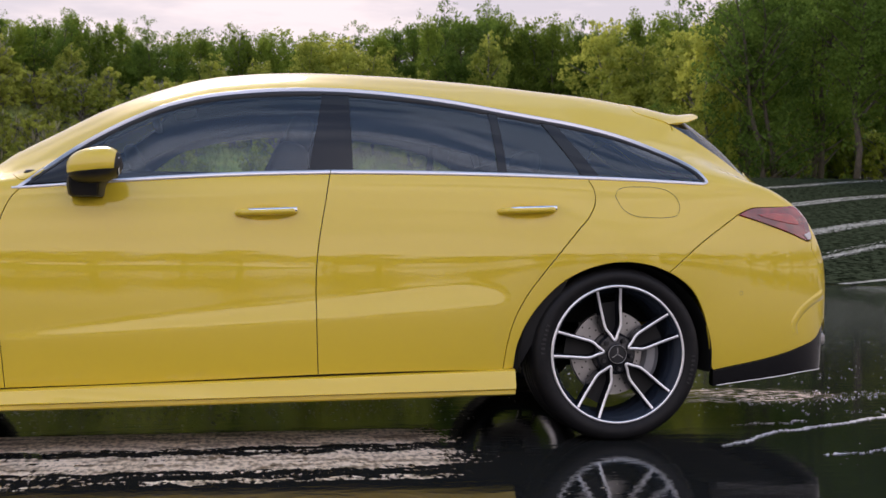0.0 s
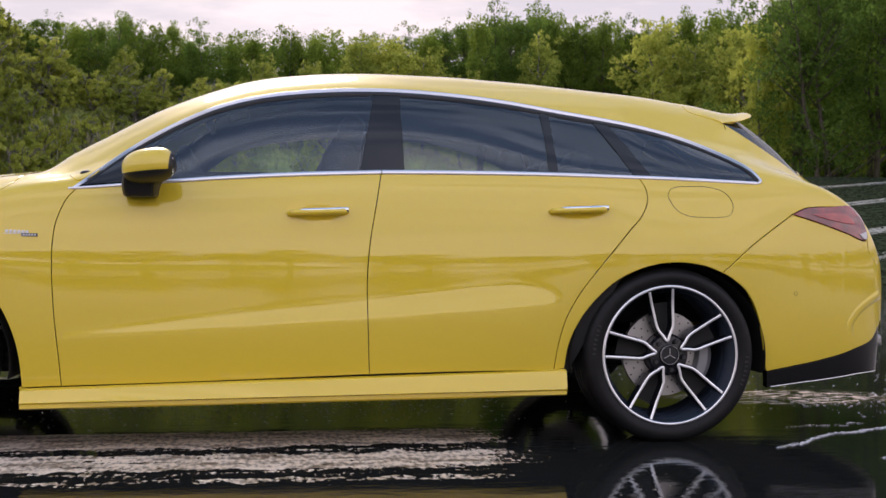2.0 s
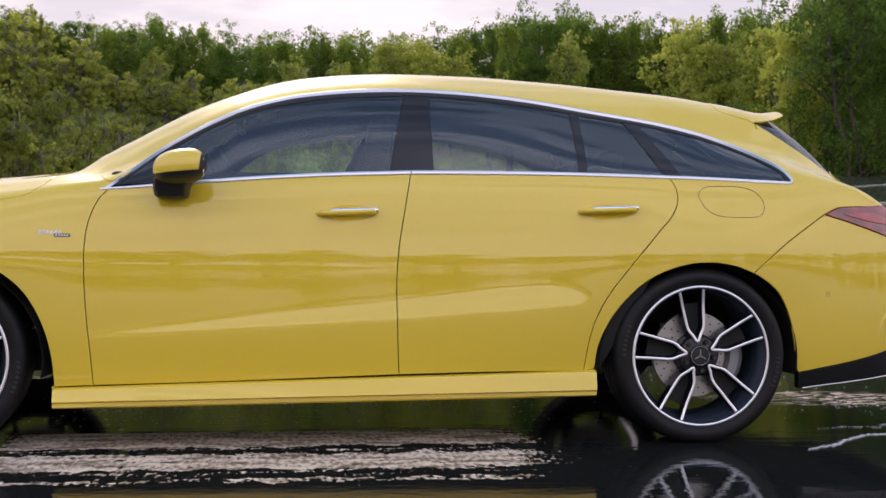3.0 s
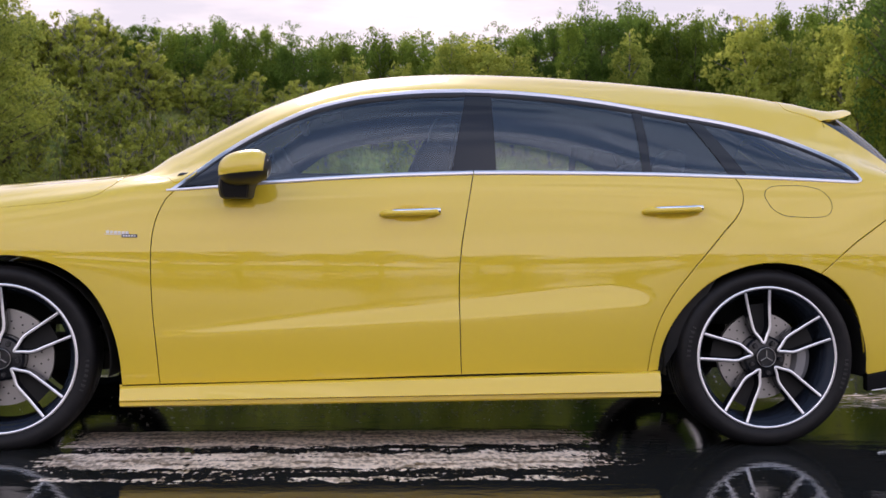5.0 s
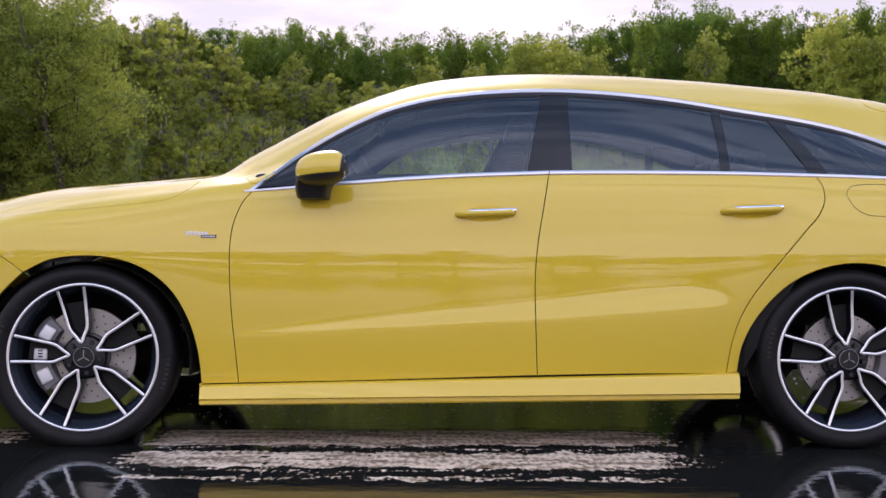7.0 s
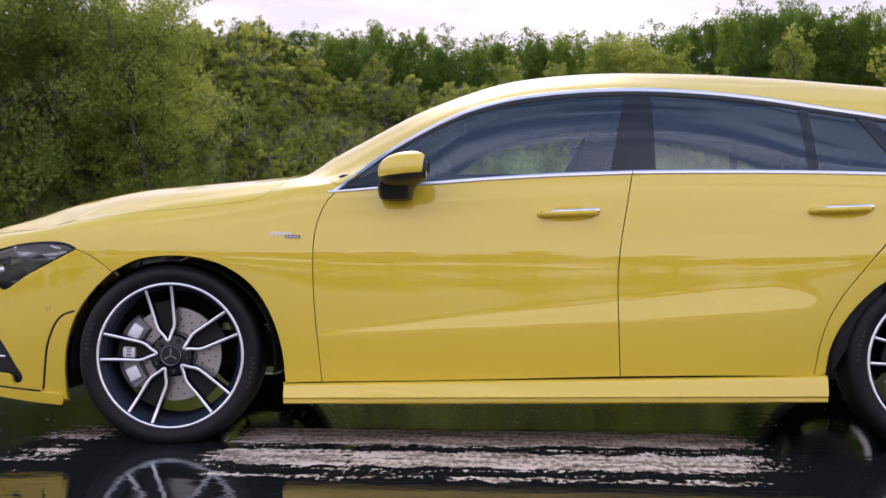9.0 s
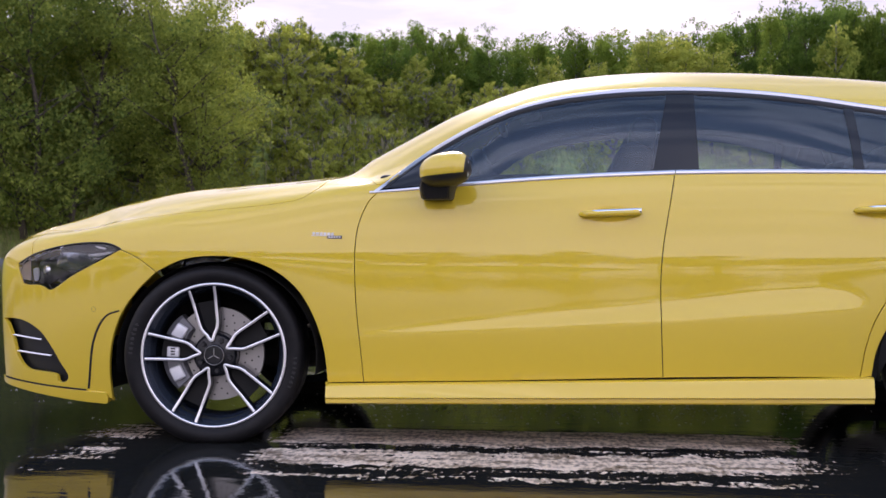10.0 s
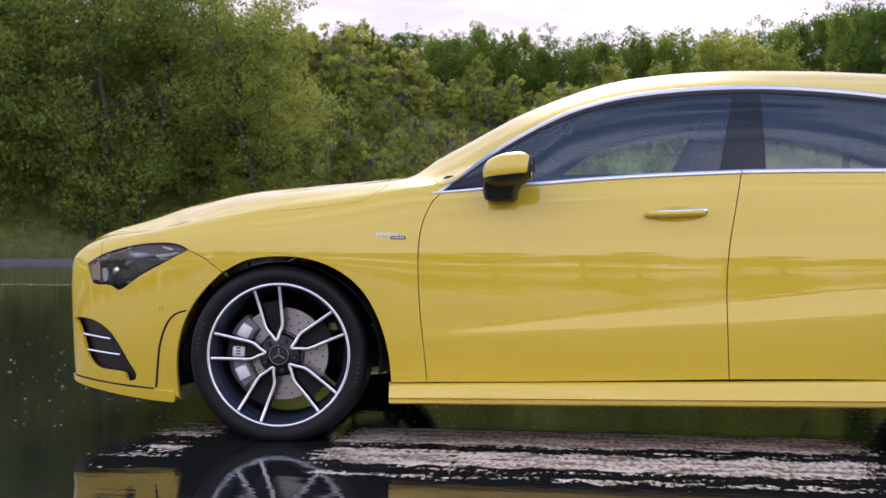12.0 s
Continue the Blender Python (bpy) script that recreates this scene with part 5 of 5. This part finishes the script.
def build_ground():
    rad = np.concatenate([[0.01], np.linspace(1, 16, 12), np.linspace(18, 104, 74), [110, 130, 160, 220, 320, 500, 900, 1800]])
    ang = np.radians(np.concatenate([np.arange(-40, 40, 1.0), np.arange(40, 320, 4.0)]))
    V, F, mi = [], [], []
    for r in rad:
        for a in ang:
            x, y = -.09 - r * math.sin(a), -4.32 + r * math.cos(a)
            V.append((x, y, float(ground_z(x, y))))
    n = len(ang)
    for i in range(len(rad) - 1):
        for j in range(n):
            F.append((i * n + j, i * n + (j + 1) % n, (i + 1) * n + (j + 1) % n, (i + 1) * n + j))
            c = np.mean([V[k] for k in F[-1]], axis=0)
            d = math.hypot(c[0] + .09, c[1] + 4.32)
            on_ramp = c[0] > 3.5 and 19.5 < c[1] < 62 and c[2] > .02
            mi.append(1 if on_ramp else (2 if d > KERB_R + .5 else 0))
    F.append(tuple(range(n)))
    mi.append(0)
    me = mesh_of("ground", V, F)
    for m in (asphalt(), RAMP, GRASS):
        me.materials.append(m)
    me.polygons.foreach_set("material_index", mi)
    ob = new("ground", me)
    tagged(ob, "dark wet asphalt with puddles, a rising ramp and grass banks", "ground", kind="structure")
    # kerb round the far edge
    V, F = [], []
    az = np.arange(-12, 46, 1.0)
    for a in az:
        for d, z in ((KERB_R, -.02), (KERB_R, .22), (KERB_R + .35, .24), (KERB_R + .6, .0)):
            x, y = bearing(a, d)
            V.append((x, y, z))
    for i in range(len(az) - 1):
        for j in range(3):
            F.append((i * 4 + j, i * 4 + j + 1, (i + 1) * 4 + j + 1, (i + 1) * 4 + j))
    tagged(part("kerb", mesh_of("kerb", V, F, smooth=False), KERB, None), "long grey concrete kerb along the grass", "kerb", kind="structure")

    ragged = np.random.default_rng(3)

    def stripe(pts, w, bits=1):
        """A painted line, worn into several ragged strands."""
        p = np.array(catmull(pts, 90))
        e = np.gradient(p, axis=0)
        e /= np.linalg.norm(e, axis=1)[:, None]
        nn = np.stack([-e[:, 1], e[:, 0]], -1)
        V, F = [], []
        for b in range(bits):
            mid = 0 if bits == 1 else ragged.normal(0, .30 * w)
            wide = w if bits == 1 else w * ragged.uniform(.05, .16)
            for i in range(len(p)):
                wob = 0 if bits == 1 else ragged.normal(0, .05 * w)
                for sgn in (-1, 1):
                    x, y = p[i] + nn[i] * (mid + wob + sgn * wide / 2)
                    V.append((x, y, float(ground_z(x, y)) + .008 + .001 * b))
            o = 2 * len(p) * b
            F += [(o + 2 * i, o + 2 * i + 1, o + 2 * i + 3, o + 2 * i + 2) for i in range(len(p) - 1) if bits == 1 or ragged.random() < .66]
        tagged(part("road_line", mesh_of("road_line", V, F), LINE, None), "worn white line painted on the wet asphalt", "road line", kind="structure")
    stripe([(-30, 18.8), (0, 18.8), (10, 18.9), (14, 20.2), (19, 23.3)], .13)
    for x0, y0 in ((14.6, 24.1), (17.6, 30.6), (23.0, 42.0), (29, 54)):
        stripe([(x0 - 5.5, y0 - 4.2), (x0, y0), (x0 + 5, y0 + 4.1), (x0 + 14, y0 + 9.5)], .55 + .30 * (y0 > 25), 11)


# ---- plants ----
BARK = mat("tree_bark", (.060, .048, .036), .9, noise=(6.0, (.11, .09, .07), .2), bump=(25.0, .6, .02))
BIRCH = mat("pale_bark", (.30, .28, .25), .8, noise=(5.0, (.06, .05, .045), .12), bump=(20.0, .4, .01))
LEAF_DARK = leaf_mat("dark_leaves", (.070, .125, .028), (.20, .31, .06))
LEAF_MID = leaf_mat("green_leaves", (.095, .155, .030), (.30, .40, .065))
LEAF_YEL = leaf_mat("yellow_green_leaves", (.20, .26, .05), (.60, .62, .13))
LEAF_BUSH = leaf_mat("bush_leaves", (.085, .150, .040), (.52, .56, .11), .22)
BLADE = leaf_mat("pale_grass", (.15, .17, .055), (.42, .39, .20), 1.5)


def leaves_mesh(name, clumps, per, size, spread, rng):
    """Many small pointed leaves round clump centres."""
    C = np.repeat(np.array(clumps), per, axis=0)
    n = len(C)
    off = rng.normal(size=(n, 3))
    off /= np.linalg.norm(off, axis=1)[:, None]
    R = np.repeat(np.broadcast_to(spread, (len(clumps),)), per)[:, None]
    P = C + off * R * rng.random((n, 1)) ** 0.5 * [1, 1, .75]
    u = rng.normal(size=(n, 3)) + [0, 0, -.25]
    u /= np.linalg.norm(u, axis=1)[:, None]
    w = np.cross(u, rng.normal(size=(n, 3)))
    w /= np.linalg.norm(w, axis=1)[:, None] + 1e-9
    s = size * (0.55 + 0.9 * rng.random((n, 1)))
    V = np.stack([P - u * s * .6, P + w * s * .36, P + u * s * .6, P - w * s * .36], 1).reshape(-1, 3)
    me = bpy.data.meshes.new(name)
    me.vertices.add(4 * n)
    me.vertices.foreach_set("co", V.ravel())
    me.loops.add(4 * n)
    me.loops.foreach_set("vertex_index", np.arange(4 * n))
    me.polygons.add(n)
    me.polygons.foreach_set("loop_start", np.arange(0, 4 * n, 4))
    me.update()
    return me


def tree(name, height, width, n_clumps, per, leaf, size, bark, seed, low=.25, label="", airy=.55, stems=1):
    """A tree standing at the origin: tapered stems, limbs, and a crown of leaf clumps with gaps."""
    rng = np.random.default_rng(seed)
    top = new(name)
    tagged(top, label, "tree" if height > 4 else "shrub")
    V, F = [], []
    tips = []

    def add(path, radii, sides=6):
        v, f = tube(path, radii, sides)
        o = len(V)
        V.extend(v)
        F.extend([tuple(i + o for i in q) for q in f])
    for st in range(stems):
        lean = rng.normal(size=2) * (.04 if stems == 1 else .16) * height
        base = rng.normal(size=2) * (0 if stems == 1 else .05 * width)
        zs = np.linspace(0, 1, 7)
        path = [(base[0] + lean[0] * t + rng.normal() * .012 * height * (t > 0), base[1] + lean[1] * t + rng.normal() * .012 * height * (t > 0), t * height * .93) for t in zs]
        add(path, [height * .013 * (1 - .9 * t) + .012 for t in zs], 8)
        for k in range(int(10 + height)):
            t = low * .8 + (1 - low * .8) * rng.random() ** .9 * .95
            i = min(int(t * 6), 5)
            p0 = np.array(path[i]) + (np.array(path[i + 1]) - np.array(path[i])) * (t * 6 - i)
            a = rng.random() * 2 * math.pi
            ln = width * .5 * (0.45 + .6 * rng.random()) * (1.05 - .65 * abs(t - .45) / .55)
            d = np.array([math.cos(a), math.sin(a), .45 + .5 * rng.random()])
            mid, end = p0 + d * ln * .5 + [0, 0, .02 * height * rng.normal() * .3], p0 + d * ln + [0, 0, -.03 * ln]
            add([p0, mid, end], [.0055 * height * (1 - t) + .02, .0035 * height * (1 - t) + .014, .008], 5)
            tips += [mid, end, (mid + end) / 2]
    part("trunk", mesh_of("trunk", V, F), bark, top)
    tips = np.array(tips)
    cl = []
    lobes = rng.normal(size=(9, 3))
    lobes /= np.linalg.norm(lobes, axis=1)[:, None]
    while len(cl) < n_clumps:
        if rng.random() < .5:
            c = tips[rng.integers(len(tips))] + rng.normal(size=3) * .045 * height
        else:
            d = rng.normal(size=3)
            d /= np.linalg.norm(d)
            r = rng.random() ** .35 * (0.78 + .30 * max(0, (lobes @ d).max() - .55) / .45)
            t = .5 + .5 * d[2] * r
            zc = height * (low + (1 - low) * t)
            taper = 1.0 - .45 * max(0, t - .45) / .55
            c = np.array([d[0] * r * width * .5 * taper, d[1] * r * width * .5 * taper, zc])
        if c[2] > .1 * height * low and noise.noise(Vector(c * (2.2 / width)) + Vector((seed * 3.1, 0, 0))) > -airy * .45:
            cl.append(c)
    sp = (.05 + .035 * rng.random(n_clumps)) * (height + width) * .5
    part("crown", leaves_mesh("crown", cl, per, size, sp, rng), leaf, top)
    return top


TOPS = ([-40, -29, -27, -24, -20.5, -18, -15.5, -13, -10, -8, -5.3, 2.5, 9.9, 14, 40], [14, 14, 13.2, 12.0, 11.7, 10.9, 11.0, 11.8, 11.8, 11.3, 10.5, 10.6, 10.8, 10.6, 11])


def stand(ob, az, dist, scale, turn, group=""):
    """A negative height means the degrees at which its top stands over the eye."""
    x, y = bearing(az, dist)
    if scale[1] < 0:
        tall = max(c.bound_box[1][2] for c in ob.children)
        h = (.70 + dist * math.tan(radians(-scale[1])) - float(ground_z(x, y))) / tall
        scale = (scale[0] * (.5 + .5 * h), h)
    ob.scale = (scale[0], scale[0], scale[1])
    ob.matrix_basis = pose(x, y, float(ground_z(x, y)) - .15, 0, 0, turn) @ Matrix.Diagonal((scale[0], scale[0], scale[1], 1))
    if group:
        ob["group"] = group


def plant(kinds, places, group):
    """Sets copies of the kinds at places (az, dist, width scale, height scale); each kind itself takes the first place that falls to it."""
    used = set()
    rng = random.Random(hash(len(places)) + 5)
    for i, (az, dist, sw, sh) in enumerate(places):
        k = kinds[i % len(kinds)]
        ob = k if k not in used else copy_thing(k, Matrix())
        used.add(k)
        stand(ob, az, dist, (sw, sh), rng.random() * 360, group)


def build_plants():
    rng = random.Random(11)
    wood = [tree("forest_tree", 10.5, 5.0, 300, 26, LEAF_DARK, .17, BARK, 1, .12, "dark green leafy tree in the wood edge"),
            tree("forest_tree", 11.5, 4.4, 280, 26, LEAF_MID, .165, BARK, 2, .15, "green leafy tree in the wood edge", .9),
            tree("forest_tree", 9.5, 5.0, 300, 26, LEAF_MID, .165, BIRCH, 3, .10, "mid-green leafy tree in the wood edge"),
            tree("forest_tree", 12.0, 3.8, 220, 24, LEAF_DARK, .16, BARK, 4, .18, "tall narrow dark tree with gaps", 1.0)]
    spots = []
    az = -34.0
    while az < 34:
        tip = float(np.interp(az, TOPS[0], TOPS[1])) + rng.uniform(-.55, .25)
        spots.append((az, rng.uniform(97, 102), rng.uniform(.62, .85), -tip))
        az += rng.uniform(.5, .85)
    for k in range(96):
        a = -33 + 66 * k / 96 + rng.uniform(-.5, .5)
        spots.append((a, rng.uniform(104, 108), .95, -float(np.interp(a, TOPS[0], TOPS[1])) + rng.uniform(.25, .9)))
    rng.shuffle(spots)
    plant(wood, spots, "trees of the wood edge")
    bright = [tree("light_green_tree", 8.0, 4.0, 260, 24, LEAF_YEL, .15, BIRCH, 7, .08, "light yellow-green young tree", .9),
              tree("light_green_tree", 7.0, 3.8, 240, 24, LEAF_YEL, .15, BIRCH, 8, .08, "yellow-green tree with loose crown", .9)]
    plant(bright, [(-22.4, 82, .95, -11.0), (-17.9, 92, 1.2, -10.9), (-3.9, 94, 1.15, -10.3), (-5.4, 93, 1.2, -10.2), (-6.9, 94, 1.0, -9.7), (-1.5, 95, .9, -9.0), (-9.0, 94, .8, -8.6), (-12.3, 94, .9, -10.4), (.6, 95, .9, -9.2), (-21.5, 90, 1.2, -10.6), (-19.6, 93, .9, -10.2), (7.0, 96, .8, -9.4), (-24.0, 90, 1.0, -8.6), (-6.3, 96, .9, -8.9)], "light green trees")
    # the great bushy trees by the water
    big = [tree("bushy_tree", 15.0, 10.5, 900, 46, LEAF_BUSH, .155, BARK, 21, .0, "large bushy green tree leafed to the ground", .6, 3),
           tree("bushy_tree", 14.0, 11.0, 900, 46, LEAF_BUSH, .155, BARK, 22, .0, "broad bushy green tree leafed to the ground", .6, 3)]
    plant(big, [(17.3, 79, .95, -12.2), (23.5, 78, 1.05, -14.2), (30.0, 78, 1.1, -14.5), (20.4, 82, 1.05, -14.0), (37, 80, 1.2, -14), (27.0, 84, 1.2, -15)], "bushy trees by the kerb")
    dark = [tree("dark_tree", 14.0, 7.0, 330, 34, LEAF_DARK, .17, BARK, 31, .22, "tall dark tree beside the ramp", 1.1, 2),
            tree("dark_tree", 15.0, 6.0, 300, 34, LEAF_DARK, .17, BARK, 32, .30, "tall dark-leaved tree with trunk showing", 1.2, 1)]
    plant(dark, [(-25.2, 80, 1.0, -13.4), (-29.0, 78, 1.0, -15), (-32.5, 79, 1.0, -15), (-36.5, 78, 1.1, -15), (-27.2, 85, 1.0, -15), (-31, 86, 1.0, -16), (-34.5, 86, 1.0, -16), (-20.3, 81, .8, -7.2), (-24, 87, .9, -12.5)], "dark trees beside the ramp")
    shrub = [tree("shrub", 2.4, 2.8, 110, 32, LEAF_YEL, .115, BIRCH, 41, .0, "yellow-green shrub on the grassy bank", .6, 4),
             tree("shrub", 2.8, 2.2, 100, 32, LEAF_YEL, .115, BIRCH, 42, .0, "loose yellow-green shrub on the bank", .8, 3),
             tree("shrub", 2.0, 3.2, 120, 32, LEAF_YEL, .115, BIRCH, 43, .0, "low green shrub on the grassy bank", .5, 4)]
    places = []
    for k in range(250):
        a = rng.uniform(1, 19) if k % 4 else rng.uniform(-14, 26)
        d = rng.uniform(77.5, 97)
        s = rng.uniform(.6, 1.3) * (1.2 if d > 90 else .9)
        places.append((a, d, s, s * rng.uniform(.8, 1.25)))
    plant(shrub, places, "shrubs on the bank")
    foot = [copy_thing(shrub[2], Matrix()), copy_thing(shrub[1], Matrix())]
    plant(foot, [(-30 + 1.15 * k + rng.uniform(-.4, .4), rng.uniform(92, 103), 1.6 * rng.uniform(.8, 1.2), 1.7 * rng.uniform(.7, 1.3)) for k in range(50)] + [(-30 + .66 * k + rng.uniform(-.3, .3), rng.uniform(100, 106), 2.1, 1.8) for k in range(90)], "undergrowth at the wood edge")
    # trees on the other side of the water, behind the camera
    back = [(a + rng.uniform(-1, 1), rng.uniform(96, 104), 1.7, rng.uniform(.76, .86)) for a in range(55, 310, 3)]
    plant([copy_thing(wood[0], Matrix()), copy_thing(wood[2], Matrix())], back, "trees beyond the water")


def build_grass():
    rng = np.random.default_rng(5)
    n = 30000
    az, d = rng.uniform(-14, 32, n), KERB_R + .8 + 22 * rng.random(n) ** 1.6
    x, y = -.09 - d * np.sin(np.radians(az)), -4.32 + d * np.cos(np.radians(az))
    z = ground_z(x, y)
    h = rng.uniform(.35, 1.0, n)
    a = rng.uniform(0, math.pi, n)
    lean = rng.normal(0, .18, (n, 2))
    w = .035
    V = np.stack([np.stack([x - w * np.cos(a), y - w * np.sin(a), z - .05], -1), np.stack([x + w * np.cos(a), y + w * np.sin(a), z - .05], -1), np.stack([x + lean[:, 0], y + lean[:, 1], z + h], -1)], 1).reshape(-1, 3)
    me = bpy.data.meshes.new("tall_grass")
    me.from_pydata(V.tolist(), [], np.arange(3 * n).reshape(-1, 3).tolist())
    tagged(part("tall_grass", me, BLADE, None), "tall pale dry grass on the bank", "grass", kind="stuff")


def build_reeds():
    """Tall reeds with pale plumes at the foot of the bank."""
    rng = np.random.default_rng(17)
    V, F = [], []
    for az, d in zip(rng.uniform(7.5, 14.0, 230), rng.uniform(81, 88, 230)):
        x, y = bearing(az, d)
        z, h, (lx, ly) = float(ground_z(x, y)), rng.uniform(1.1, 2.0), rng.normal(0, .12, 2)
        for a in (0, 1.57):
            c, q, o = math.cos(a), math.sin(a), len(V)
            for t, w in ((0, .012), (.62, .010), (.72, .040), (.86, .055), (1.0, .006)):
                V += [(x + lx * t * t - w * c, y + ly * t * t - w * q, z + h * t), (x + lx * t * t + w * c, y + ly * t * t + w * q, z + h * t)]
            F += [(o + 2 * k, o + 2 * k + 1, o + 2 * k + 3, o + 2 * k + 2) for k in range(4)]
    tagged(part("reeds", mesh_of("reeds", V, F), leaf_mat("pale_reed", (.42, .38, .24), (.72, .66, .46), 2.0), None), "tall reeds with pale feathery plumes", "reeds", kind="stuff")


def build_foam_and_glints():
    """White flecks on the water, in drifting lines and scattered: foam, and glints drawn the same way."""
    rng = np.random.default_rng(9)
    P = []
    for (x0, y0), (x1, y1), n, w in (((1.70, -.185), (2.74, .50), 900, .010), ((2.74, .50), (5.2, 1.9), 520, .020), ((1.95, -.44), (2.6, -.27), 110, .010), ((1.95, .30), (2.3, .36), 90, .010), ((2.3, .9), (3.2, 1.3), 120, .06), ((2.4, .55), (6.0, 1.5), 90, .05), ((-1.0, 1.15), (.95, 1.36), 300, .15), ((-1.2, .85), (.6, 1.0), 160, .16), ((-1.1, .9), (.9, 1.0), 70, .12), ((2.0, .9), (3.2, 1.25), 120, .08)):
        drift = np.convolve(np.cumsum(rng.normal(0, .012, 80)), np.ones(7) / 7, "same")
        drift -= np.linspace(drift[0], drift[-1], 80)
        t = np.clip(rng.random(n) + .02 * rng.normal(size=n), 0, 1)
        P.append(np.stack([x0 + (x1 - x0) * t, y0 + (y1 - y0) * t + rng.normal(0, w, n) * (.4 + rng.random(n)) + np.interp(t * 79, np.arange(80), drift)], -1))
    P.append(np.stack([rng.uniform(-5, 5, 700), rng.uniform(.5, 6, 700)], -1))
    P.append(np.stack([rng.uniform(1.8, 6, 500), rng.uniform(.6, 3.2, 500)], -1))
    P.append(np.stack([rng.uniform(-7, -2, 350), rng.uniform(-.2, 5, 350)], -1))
    # sparkle of the water under the car, put in as white flecks
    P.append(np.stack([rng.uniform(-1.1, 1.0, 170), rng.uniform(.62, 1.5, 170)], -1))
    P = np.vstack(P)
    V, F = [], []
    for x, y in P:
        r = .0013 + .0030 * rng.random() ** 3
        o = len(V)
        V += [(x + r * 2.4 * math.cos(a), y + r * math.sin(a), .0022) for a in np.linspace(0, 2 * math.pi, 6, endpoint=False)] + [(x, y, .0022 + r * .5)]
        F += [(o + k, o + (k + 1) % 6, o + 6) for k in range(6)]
    tagged(part("foam", mesh_of("foam", V, F), mat("white_foam_and_glint", (.80, .78, .76), .35), None), "white flecks of foam and painted glints on the water", "foam", kind="stuff")


build_ground()
build_foam_and_glints()
build_plants()
build_grass()
build_reeds()
